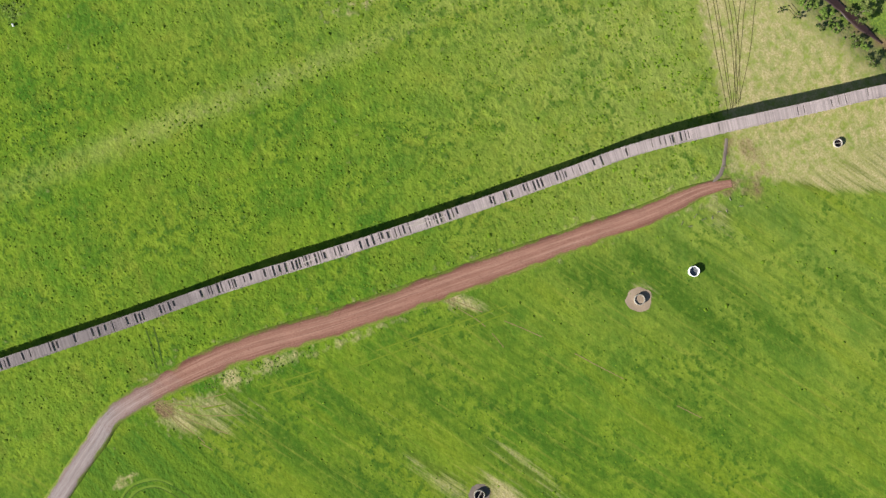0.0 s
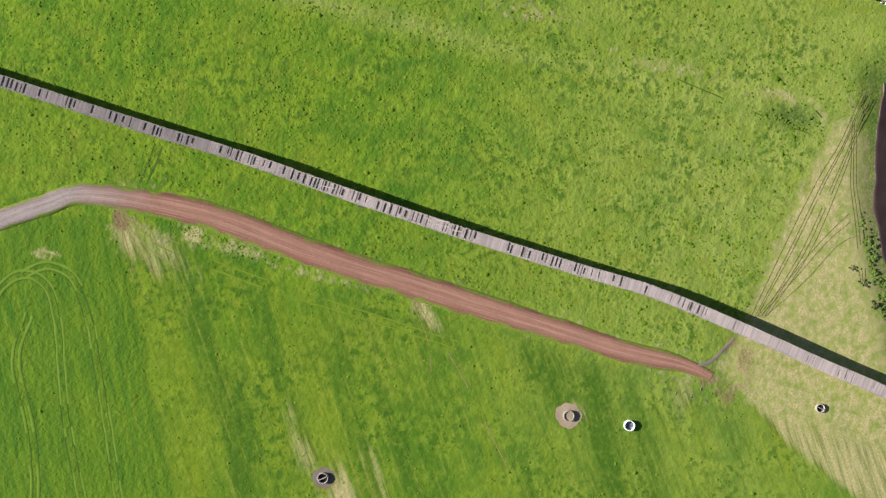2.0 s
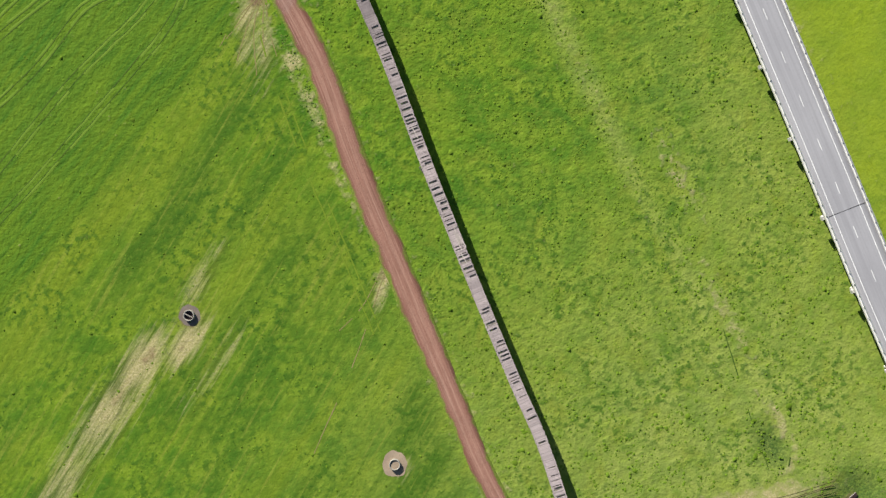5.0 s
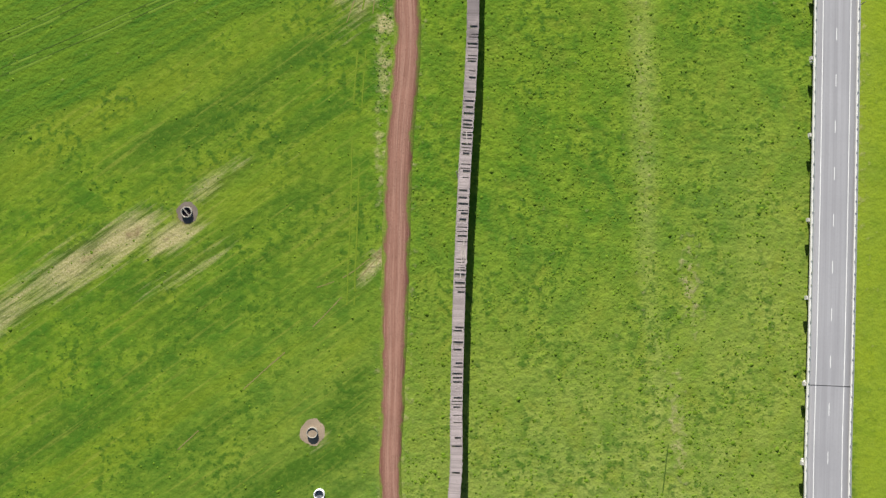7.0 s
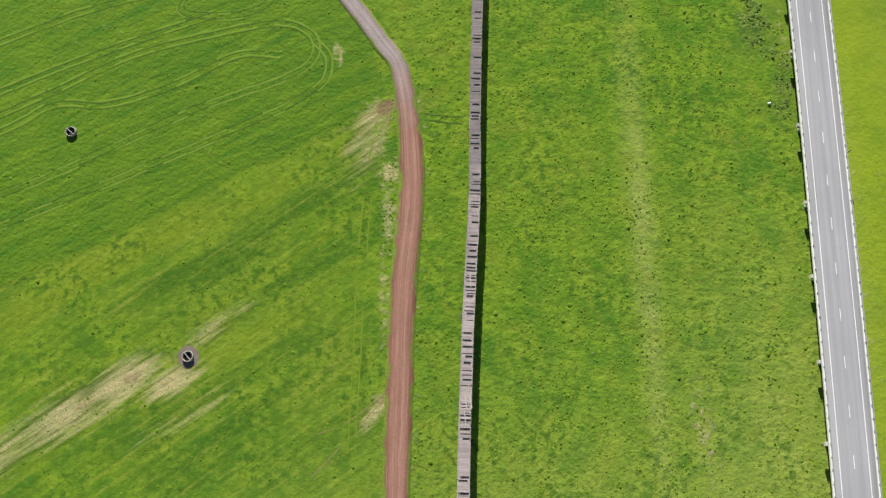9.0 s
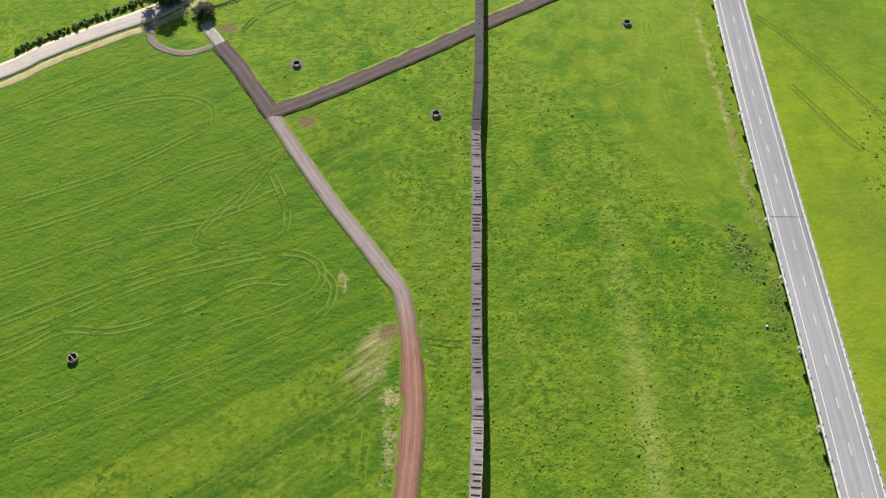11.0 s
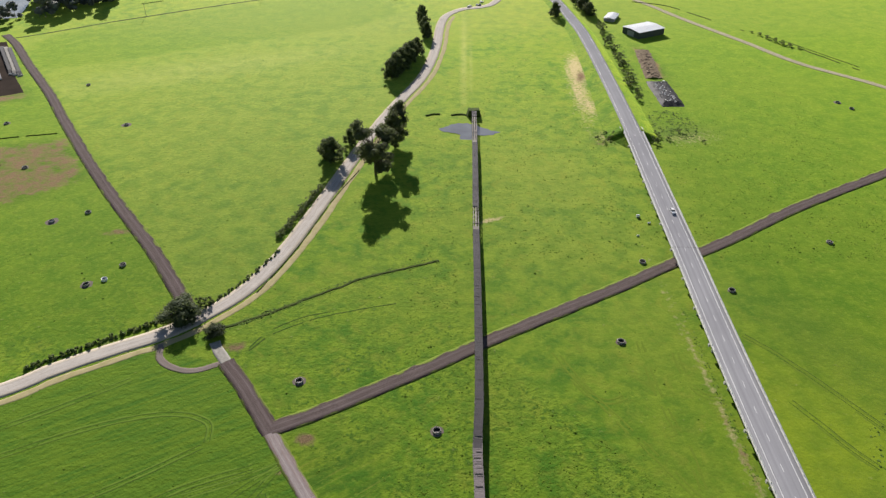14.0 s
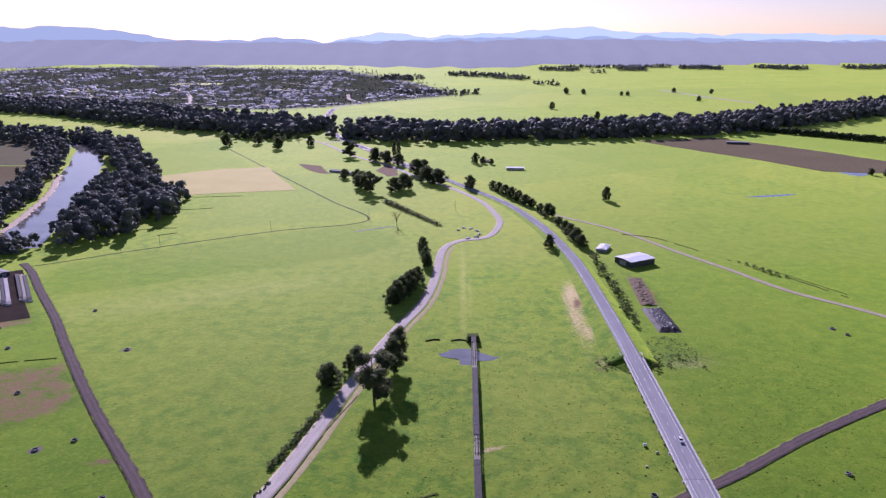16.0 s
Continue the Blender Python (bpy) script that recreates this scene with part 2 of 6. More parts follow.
def foliage(name, a, b, c, through_=(0.20, 0.24, 0.10), share=0.35):
    """Leaves: a tone of its own for each clump, a little light shining through."""
    mt, t, bs = blank(name)
    p = place_of(t)
    rnd = nd(t, "ShaderNodeNewGeometry").outputs["Random Per Island"]
    col = mx(t, rnd, a, b)
    col = mx(t, band(t, nz(t, 0.35, 3, p), 0.4, 0.7, 0.0, 0.7), col, c)
    col = mx(t, 1.0, col, nd(t, "ShaderNodeCombineColor", {0: (g := band(t, nd(t, "ShaderNodeObjectInfo").outputs["Random"], 0, 1, 0.8, 1.2)), 1: g, 2: g}).outputs[0], "MULTIPLY")
    finish(t, bs, col, 0.75, nz(t, 2.5, 3, p), 0.5, 0.15, 0.12)
    glow = nd(t, "ShaderNodeBsdfTranslucent", {0: mx(t, 0.7, col, through_)})
    both = nd(t, "ShaderNodeMixShader", {0: share, 1: bs.outputs[0], 2: glow.outputs[0]})
    t.links.new(both.outputs[0], t.nodes["Material Output"].inputs[0])
    return mt


M_PASTURE = pasture()
M_RED = wheel_road("red gravel track", (0.235, 0.122, 0.090), (0.115, 0.050, 0.036), (0.350, 0.215, 0.165), 0.9, 3.45,
                   second=((0.245, 0.212, 0.205), (0.150, 0.118, 0.105), (0.370, 0.340, 0.330)))
M_GREY = wheel_road("grey gravel track", (0.195, 0.160, 0.140), (0.120, 0.085, 0.065), (0.270, 0.240, 0.220), 0.9, 2.2)
M_BROWN = wheel_road("churned brown earth", (0.105, 0.080, 0.075), (0.034, 0.025, 0.021), (0.170, 0.142, 0.135), 1.2, 3.55, 0.2)
M_SIDE = wheel_road("pale chip-sealed road", (0.430, 0.390, 0.345), (0.400, 0.345, 0.260), (0.510, 0.470, 0.425), 1.3, 3.6, 0.02, margin=False)
M_LANE = wheel_road("pale rutted lane", (0.340, 0.310, 0.200), (0.240, 0.230, 0.100), (0.500, 0.450, 0.350), 1.1, 3.0, 0.04, margin=False)
M_ASPHALT = asphalt_mat()
M_PAINT = surface("white road paint", (0.72, 0.72, 0.70), (0.60, 0.60, 0.58), 0.4, 6, 0.6, 0.004)
M_CONCRETE = surface("weathered concrete", (0.46, 0.45, 0.43), (0.36, 0.35, 0.33), 0.35, 5, 0.85, 0.02, 0.08)
M_PALECONC = surface("pale clean concrete", (0.62, 0.61, 0.58), (0.50, 0.49, 0.46), 0.35, 5, 0.85, 0.02, 0.05)
M_OLDCONC = surface("lichened concrete", (0.30, 0.285, 0.25), (0.17, 0.155, 0.13), 0.8, 6, 0.9, 0.03, 0.12)
M_PLANK = surface("silvered bridge timber", (0.375, 0.318, 0.308), (0.270, 0.228, 0.222), 0.12, 7, 0.9, 0.03, 0.18, north=(0.135, 0.116, 0.116))
M_PLANKS = surface("silvered bridge timber, far", (0.375, 0.318, 0.308), (0.270, 0.228, 0.222), 0.12, 7, 0.9, 0.03, 0.18, island=True, north=(0.135, 0.116, 0.116))
M_TARRED = surface("dark tarred decking", (0.062, 0.056, 0.060), (0.042, 0.038, 0.042), 0.3, 5, 0.9, 0.02, 0.12, island=True)
M_VERGE = surface("worn tan verge", (0.40, 0.34, 0.19), (0.28, 0.25, 0.11), 0.3, 2, 0.95, 0.05, spec=0.05)
M_RUTLIGHT = surface("bent pale crop", (0.125, 0.200, 0.024), (0.088, 0.160, 0.015), 0.2, 2, 0.95, 0.05, spec=0.05)
M_BEAM = surface("grey hardwood beam", (0.250, 0.225, 0.200), (0.165, 0.140, 0.120), 0.5, 6, 0.9, 0.03, 0.15)
M_PALEBEAM = surface("bleached hardwood beam", (0.42, 0.38, 0.34), (0.31, 0.27, 0.24), 0.5, 6, 0.9, 0.03, 0.15)
M_STEEL = surface("galvanised steel", (0.50, 0.51, 0.52), (0.40, 0.41, 0.42), 0.8, 9, 0.5, 0.005, 0.05, 0.6)
M_TUFT = surface("rank grass tufts", (0.076, 0.136, 0.010), (0.112, 0.178, 0.016), 0.12, 5, 0.95, 0.05, 0.2, spec=0.05, island=True)
M_WEED = surface("rank weeds", (0.065, 0.120, 0.018), (0.115, 0.160, 0.034), 0.3, 5, 0.95, 0.05, 0.3, spec=0.05, island=True)
M_STRAWRUT = surface("flattened dry grass", (0.090, 0.085, 0.032), (0.130, 0.118, 0.048), 0.3, 3, 0.95, 0.05, spec=0.05)
M_PATH = surface("worn dry path", (0.200, 0.165, 0.075), (0.150, 0.140, 0.045), 0.3, 3, 0.95, 0.05, spec=0.05)
M_TRACE = surface("pale flattened pasture", (0.128, 0.185, 0.018), (0.105, 0.165, 0.014), 0.2, 2, 0.95, 0.05, spec=0.05)
M_RUT = surface("flattened grass", (0.035, 0.075, 0.012), (0.070, 0.105, 0.016), 0.3, 3, 0.95, 0.05, spec=0.05)
M_DITCH = surface("rushes in a drain", (0.040, 0.066, 0.014), (0.090, 0.110, 0.028), 0.2, 2, 0.95, 0.2, spec=0.05)
M_GREYDIRT = surface("grey trampled mud", (0.17, 0.14, 0.12), (0.10, 0.085, 0.07), 0.3, 3, 0.95, 0.05, spec=0.1)
M_BARE = surface("trampled bare earth", (0.300, 0.235, 0.170), (0.200, 0.155, 0.110), 0.25, 3, 1.0, 0.05, spec=0.0)
# water tones raised, part of the sky's reflection put into the base colour
M_WATER = water_mat("muddy river water, sky-paled", (0.190, 0.185, 0.170))
M_POOL = water_mat("standing water", (0.13, 0.14, 0.15))
M_MUD = surface("wet dark mud", (0.020, 0.011, 0.011), (0.036, 0.021, 0.019), 0.2, 2, 0.45, 0.1)
M_HEAP = surface("rotting straw and soil", (0.150, 0.105, 0.075), (0.225, 0.185, 0.115), 0.25, 2, 0.95, 0.1, spec=0.05)
M_YARD = surface("dark yard mud", (0.058, 0.046, 0.038), (0.036, 0.030, 0.026), 0.08, 1, 1.0, 0.1, spec=0.0)
M_SAND = surface("river sand", (0.42, 0.33, 0.24), (0.33, 0.25, 0.18), 0.1, 2, 0.95, 0.05)
M_BARK = surface("grey-brown bark", (0.14, 0.115, 0.09), (0.085, 0.065, 0.05), 0.6, 5, 0.9, 0.05)
M_GUM = foliage("gum leaves", (0.048, 0.064, 0.034), (0.078, 0.092, 0.046), (0.090, 0.084, 0.048))
M_DARK = foliage("dark evergreen leaves", (0.032, 0.050, 0.022), (0.056, 0.078, 0.030), (0.068, 0.082, 0.036))
M_HEDGE = foliage("hedge leaves", (0.060, 0.100, 0.024), (0.095, 0.135, 0.034), (0.110, 0.125, 0.040))
# far leaves paler and greyer than near ones, haze put into their colour
M_WOOD = foliage("river bank foliage, haze-paled", (0.095, 0.108, 0.090), (0.125, 0.135, 0.112), (0.125, 0.122, 0.108), (0.26, 0.30, 0.26), 0.2)
M_TOWNTREE = foliage("town foliage, haze-paled", (0.110, 0.122, 0.105), (0.135, 0.145, 0.125), (0.130, 0.125, 0.118), (0.24, 0.28, 0.25), 0.2)
M_TWIG = foliage("bare and leafy twigs", (0.050, 0.052, 0.034), (0.075, 0.072, 0.045), (0.055, 0.065, 0.026))
M_WHITE = surface("white painted sheet steel", (0.78, 0.79, 0.80), (0.70, 0.71, 0.72), 0.2, 5, 0.4, 0.005, 0.04)
M_PALEROOF = surface("pale sheet steel, weathered", (0.62, 0.60, 0.60), (0.50, 0.48, 0.48), 0.2, 5, 0.9, 0.005, 0.15, spec=0.05)
M_GREYROOF = surface("grey sheet steel", (0.36, 0.35, 0.36), (0.27, 0.26, 0.27), 0.2, 5, 0.85, 0.005, 0.15)
M_REDROOF = surface("red roof tiles", (0.26, 0.10, 0.07), (0.19, 0.07, 0.05), 0.3, 4, 0.85, 0.03, 0.2)
M_WALL = surface("pale house wall", (0.58, 0.54, 0.48), (0.48, 0.44, 0.39), 0.3, 4, 0.9, 0.01, 0.2)
M_TOWN = surface("pale town roofs and walls", (0.82, 0.80, 0.78), (0.58, 0.54, 0.52), 0.03, 0.2, 0.95, 0.0, 0.4, island=True, spec=0.05)
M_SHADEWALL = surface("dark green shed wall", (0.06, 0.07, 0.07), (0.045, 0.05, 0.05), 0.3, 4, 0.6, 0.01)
M_PLASTIC = surface("black silage plastic", (0.016, 0.016, 0.020), (0.030, 0.030, 0.036), 0.15, 1.5, 0.7, 0.15, spec=0.12)
M_RUBBER = surface("black rubber", (0.02, 0.02, 0.02), (0.03, 0.03, 0.03), 1, 8, 0.8, 0.01)
M_GLASS = surface("dark window glass", (0.02, 0.025, 0.03), (0.03, 0.035, 0.04), 1, 3, 0.1, 0.0, spec=0.6)
M_CAR = surface("white car paint", (0.78, 0.78, 0.78), (0.74, 0.74, 0.74), 1, 8, 0.25, 0.0, spec=0.5)
M_TAN = surface("cut straw stubble", (0.340, 0.310, 0.120), (0.250, 0.245, 0.085), 0.02, 0.3, 0.9, 0.1, spec=0.04)
M_PLOUGH = surface("ploughed brown field", (0.150, 0.122, 0.078), (0.175, 0.152, 0.092), 0.008, 0.2, 1.0, 0.1, spec=0.0)
M_FALLOW = surface("grey-green fallow field", (0.150, 0.150, 0.085), (0.185, 0.165, 0.120), 0.01, 0.2, 1.0, 0.1, spec=0.0)
M_LEY = surface("pale yellowish ley grass", (0.150, 0.185, 0.034), (0.125, 0.170, 0.026), 0.012, 0.3, 0.8, 0.2, spec=0.04)
for mt_, tint_ in ((M_TAN, (0.85, 0.70, 0.26)), (M_LEY, (0.74, 0.74, 0.18)), (M_TOWN, (0.5, 0.46, 0.46))):
    bs_ = mt_.node_tree.nodes["Principled BSDF"]
    bs_.inputs["Sheen Weight"].default_value, bs_.inputs["Sheen Roughness"].default_value = 0.40, 0.42
    bs_.inputs["Sheen Tint"].default_value = (*tint_, 1)


# ---------------------------------------------------------------- mesh helpers
class Geo:
    """Gathers boxes, tubes and faces for one mesh."""

    def __init__(self):
        self.v, self.f = [], []

    def add(self, verts, faces):
        n = len(self.v)
        self.v += [tuple(q) for q in verts]
        self.f += [tuple(i + n for i in face) for face in faces]
        return self

    def box(self, c, s, turn=0.0, m=None, taper=1.0):
        x, y, z = s[0] / 2, s[1] / 2, s[2] / 2
        vs = [Vector(q) for q in ((-x, -y, -z), (x, -y, -z), (x, y, -z), (-x, y, -z), (-x * taper, -y * taper, z), (x * taper, -y * taper, z), (x * taper, y * taper, z), (-x * taper, y * taper, z))]
        r = m if m is not None else Matrix.Rotation(turn, 3, "Z")
        c = Vector(c)
        return self.add([c + r @ q for q in vs], [(0, 3, 2, 1), (4, 5, 6, 7), (0, 1, 5, 4), (1, 2, 6, 5), (2, 3, 7, 6), (3, 0, 4, 7)])

    def beam(self, a, b, w, h):
        a, b = Vector(a), Vector(b)
        d = b - a
        r = d.to_track_quat("Y", "Z").to_matrix()
        return self.box((a + b) / 2, (w, d.length, h), m=r)

    def tube(self, a, b, r0, r1, n=8, cap=True):
        a, b = Vector(a), Vector(b)
        q = (b - a).to_track_quat("Z", "Y").to_matrix()
        ring = [Vector((math.cos(2 * math.pi * i / n), math.sin(2 * math.pi * i / n), 0)) for i in range(n)]
        vs = [a + q @ (v * r0) for v in ring] + [b + q @ (v * r1) for v in ring]
        fs = [(i, (i + 1) % n, n + (i + 1) % n, n + i) for i in range(n)]
        if cap:
            fs += [tuple(range(n - 1, -1, -1)), tuple(range(n, 2 * n))]
        return self.add(vs, fs)

    def mesh(self, name, mat, smooth=False):
        me = bpy.data.meshes.new(name)
        me.from_pydata(self.v, [], self.f)
        if mat:
            me.materials.append(mat)
        if smooth:
            me.polygons.foreach_set("use_smooth", [True] * len(me.polygons))
        me.update()
        return me

    def make(self, name, mat, parent=None, label="", smooth=False):
        return put(name, self.mesh(name, mat, smooth), parent, label)


def put(name, me, parent=None, label="", m=None):
    ob = new(name, me)
    if parent is not None:
        ob.parent = parent
    if m is not None:
        ob.matrix_basis = m
    if label:
        tagged(ob, label)
    return ob


def thing(name, x, y, z, label, category, group="", turn=0.0):
    return tagged(put(name, None, m=pose(x, y, z, 0, 0, turn)), label, category, group)


def structure(ob, label, category):
    return tagged(ob, label, category, kind="structure")


def arr_mesh(name, v, tris, mat, smooth=False):
    """A mesh of triangles or quads from numpy arrays."""
    me = bpy.data.meshes.new(name)
    k = tris.shape[1]
    me.vertices.add(len(v))
    me.vertices.foreach_set("co", np.asarray(v, np.float32).ravel())
    me.loops.add(tris.size)
    me.loops.foreach_set("vertex_index", np.asarray(tris, np.int32).ravel())
    me.polygons.add(len(tris))
    me.polygons.foreach_set("loop_start", np.arange(0, tris.size, k, dtype=np.int32))
    me.polygons.foreach_set("use_smooth", np.full(len(tris), smooth))
    me.materials.append(mat)
    me.update(calc_edges=True)
    return me


def smooth_line(pts, step):
    """A smooth line through the points, in even steps."""
    p = [Vector((*q, 0)) if len(q) == 2 else Vector(q) for q in pts]
    p = [2 * p[0] - p[1], *p, 2 * p[-1] - p[-2]]
    out = []
    for a, b, c, d in zip(p, p[1:], p[2:], p[3:]):
        n = max(2, int((c - b).length / 2))
        for i in range(n):
            s = i / n
            out.append(0.5 * (2 * b + (c - a) * s + (2 * a - 5 * b + 4 * c - d) * s * s + (3 * b - a - 3 * c + d) * s ** 3))
    out.append(p[-2])
    even, left = [out[0].copy()], step
    for a, b in zip(out, out[1:]):
        while (b - a).length >= left:
            a = a + (b - a).normalized() * left
            even.append(a)
            left = step
        left -= (b - a).length
    return even


def sides(line):
    out = []
    for i in range(len(line)):
        d = line[min(i + 1, len(line) - 1)] - line[max(i - 1, 0)]
        out.append(Vector((d.y, -d.x, 0)).normalized())
    return out


def strip(name, pts, half, z, mat, step=2.0, ragged=0.0, crown=0.0, deep=0.3, heights=False, nominal=0.0):
    """A road laid along a line, with a cambered top, ragged edges and sides that go into the ground."""
    line = smooth_line(pts, step)
    sd = sides(line)
    across = (-1.0, -0.6, -0.2, 0.2, 0.6, 1.0)
    v, f, uv = [], [], []
    for i, (p, s) in enumerate(zip(line, sd)):
        hw = half(i / max(1, len(line) - 1)) if callable(half) else half
        el = hw + ragged * noise.noise((p.x * 0.13, p.y * 0.13, 3.1)) + 0.35 * ragged * noise.noise((p.x * 0.33, p.y * 0.33, 8.1))
        er = hw + ragged * noise.noise((p.x * 0.13, p.y * 0.13, 17.7)) + 0.35 * ragged * noise.noise((p.x * 0.33, p.y * 0.33, 5.5))
        base = (p.z if heights else 0.0) + z
        v.append(p - s * (el + 0.1) + Vector((0, 0, base - deep - p.z)))
        uv.append((-el, i * step))
        for k in across:
            w = k * (el if k < 0 else er)
            v.append(p + s * w + Vector((0, 0, base + crown * (1 - k * k) - p.z)))
            uv.append((w / hw * nominal if nominal else w, i * step))
        v.append(p + s * (er + 0.1) + Vector((0, 0, base - deep - p.z)))
        uv.append((er, i * step))
    n = len(across) + 2
    for i in range(len(line) - 1):
        for k in range(n - 1):
            a = i * n + k
            f.append((a, a + 1, a + n + 1, a + n))
    me = arr_mesh(name, np.array([tuple(q) for q in v]), np.array(f), mat, True)
    lay = me.uv_layers.new(name="run")
    idx = np.array(f).ravel()
    lay.data.foreach_set("uv", np.array(uv, np.float32)[idx].ravel())
    return new(name, me)


def seg_dist(X, Y, pts):
    """Distance of every place to a line of points."""
    best = np.full(X.shape, 1e9)
    for (ax, ay), (bx, by) in zip(pts, pts[1:]):
        dx, dy = bx - ax, by - ay
        s = np.clip(((X - ax) * dx + (Y - ay) * dy) / (dx * dx + dy * dy + 1e-9), 0, 1)
        best = np.minimum(best, np.hypot(X - ax - s * dx, Y - ay - s * dy))
    return best


def poly_in(X, Y, pts, soft):
    """1 inside the outline, 0 outside, with a soft edge."""
    inside = np.zeros(X.shape, bool)
    for (ax, ay), (bx, by) in zip(pts, pts[1:] + pts[:1]):
        c = (ay > Y) != (by > Y)
        with np.errstate(divide="ignore", invalid="ignore"):
            inside ^= c & (X < (bx - ax) * (Y - ay) / (by - ay + 1e-12) + ax)
    d = seg_dist(X, Y, pts + pts[:1])
    return np.clip(0.5 + np.where(inside, d, -d) / (2 * soft), 0, 1)


def rise(y):
    """The land lifts gently towards the town."""
    return np.maximum(0.0, y - 3000.0) * 0.043


# ---------------------------------------------------------------- the lie of the land
VIADUCT = [(-40, -300), (-22, -215), (-10, -150), (-3.9, -119), (-1.4, -100.5), (2, -77.2), (4.7, -53.7), (4.9, -35.4), (5.6, -8), (6.8, 20), (7.5, 32), (8.9, 54.2),
           (9.3, 69), (9.4, 79), (10.3, 107), (11.3, 135.6), (11.5, 152), (13.2, 175.5), (14.5, 205.5), (15.8, 241), (17.2, 283.5), (19.7, 346.5), (20.8, 374.6), (22.5, 422)]
RED_TRACK = [(-8.0, 83), (-7.9, 63.2), (-9.9, 32.4), (-10.8, 1.2), (-11.5, -30), (-12.0, -53.3), (-11.3, -68), (-12.4, -76)]
GREY_TRACK = [(-8.0, 83), (-11.0, 93), (-17, 103.5), (-25, 115), (-36, 130.5), (-49.4, 151.3), (-57, 164)]
JUNCTION_ROAD = [(-57, 164), (-70.5, 185), (-85.5, 205)]
CROSS_ROAD = [(-57.5, 165.5), (-44.2, 172), (-26.8, 181.7), (-4.3, 194.9), (15.4, 207.4), (41, 222.5), (76.5, 243), (104.6, 260.5), (134.3, 277.7), (181.6, 308.7), (237, 340), (330, 392), (420, 440)]
LEFT_ROAD = [(-101, 226), (-106, 234), (-113, 245), (-132, 273), (-151.3, 299), (-178, 335), (-203.8, 372), (-236, 420), (-268.8, 470), (-306, 522), (-341.9, 574), (-362, 598)]
SIDE_ROAD = [(-330, 92), (-240, 138), (-160.5, 183), (-144.2, 194.7), (-126.4, 205.6), (-111, 214), (-97.5, 225), (-83, 243), (-71.5, 272), (-60, 317), (-50, 361), (-40.4, 400), (-28.9, 441), (-11.5, 495), (-2.2, 553),
             (2.1, 614), (8, 646), (22, 666), (41, 674), (53, 687), (64, 724), (66.5, 760), (56, 829), (38, 882), (7.4, 947), (-36, 1021), (-72, 1100), (-144, 1211), (-219, 1366), (-265, 1422)]
HIGHWAY = [(92, -420, 5), (95.5, -250, 5), (97.5, -120, 5), (98.4, -58, 5), (100.0, -18, 5), (101.6, 25, 5), (103.2, 75, 5), (104.6, 130, 5), (106, 176, 5), (107.6, 215, 5), (109.5, 252, 5), (112.4, 318, 5),
           (115.5, 390, 5), (118.2, 470, 4), (119.6, 560, 3), (118, 612, 2.5), (108, 710, 2), (83, 820, 1.5), (48, 905, 1), (12, 985, .6), (-47, 1104, .3), (-113, 1258, .3), (-166, 1374, .3), (-216, 1508, .3), (-262, 1700, .3), (-292, 1930, .3), (-300, 2100, .3)]
CROP = [(-116, 33), (-88, 46), (-52, 66), (-29, 77), (-15.5, 86), (-19, 102), (-55, 158), (-84, 199), (-108, 205), (-126, 200), (-160, 176), (-250, 122), (-340, 70), (-340, -70)]
WEDGE = [(5, -80), (38, -84), (62, -89), (62, -98), (44, -106), (20, -117), (-5, -135), (-40, -140), (-24, -100), (-10, -76)]
YELLOW = [(-418, 1005), (-334, 1076), (-264, 1094), (-185, 916), (-281, 897), (-327, 884), (-383, 946)]
SWARD_WEST = [(-519, 1293), (-434, 1416), (-289, 1097), (-338, 1080), (-420, 1010), (-455, 1090)]
LEY_WEST = [(-1134, 1880), (-991, 1822), (-635, 1604), (-416, 1470), (-486, 1401), (-545, 1392), (-700, 1560), (-900, 1700), (-1066, 1764)]
FALLOW_WEST = [(-1002, 1467), (-861, 1464), (-687, 1329), (-645, 1252), (-607, 1117), (-773, 1120), (-900, 1200)]
PLOUGH_WEST = [(-769, 1113), (-605, 1110), (-573, 1022), (-563, 906), (-565, 803), (-760, 800)]
BROWN_EAST = [(391, 1383), (551, 1434), (659, 1270), (740, 1093), (689, 1015), (571, 1041), (531, 1132), (434, 1298)]
SWARD_EAST = [(556, 1440), (699, 1522), (867, 1289), (762, 1100), (670, 1280)]
SWARD_STRIP = [(-297.6, 514.5), (-257, 526), (-216, 548), (-131.4, 588.1), (-70, 614), (-30, 660), (-80, 742), (-160, 698), (-260, 640), (-312, 606), (-330, 575)]
LEY_EAST = [(191, 1227), (383, 1367), (428, 1296), (504, 1121), (437, 991), (322, 950), (272, 1068)]
TOWN = [(-1500, 2330), (-1000, 2250), (-480, 2080), (-330, 2170), (-130, 2420), (60, 2640), (30, 2950), (-215, 3500), (-500, 3950), (-900, 4050), (-1350, 4250), (-2250, 4150), (-2400, 3500)]
MUD_WEST = [(-262, 384), (-223, 395), (-191, 345), (-215, 318), (-290, 300), (-300, 360)]
YARD = [(-372, 560), (-345, 566), (-298, 487), (-277, 460), (-300, 445), (-400, 440)]
LEFT_FIELD = [(-110, 246), (-203, 376), (-345, 585), (-70, 745), (-8, 620), (-18, 500), (-54, 360), (-78, 262), (-96, 232)]
STREAM = [(74, -99), (64, -101.5), (56.4, -103.5), (49.8, -105), (40.8, -108), (32.2, -111.6), (23.6, -117), (7, -126), (-8, -140), (-20, -170)]
RIVER = [(-399, 640), (-407, 668), (-434, 776), (-472, 909), (-530, 1056), (-588, 1200), (-640, 1320), (-740, 1400), (-860, 1450), (-1050, 1530)]
FIELD_SE = [(74, -103.5), (56, -108.5), (41, -112.5), (20, -123), (-20, -176), (125, -176), (125, -97)]


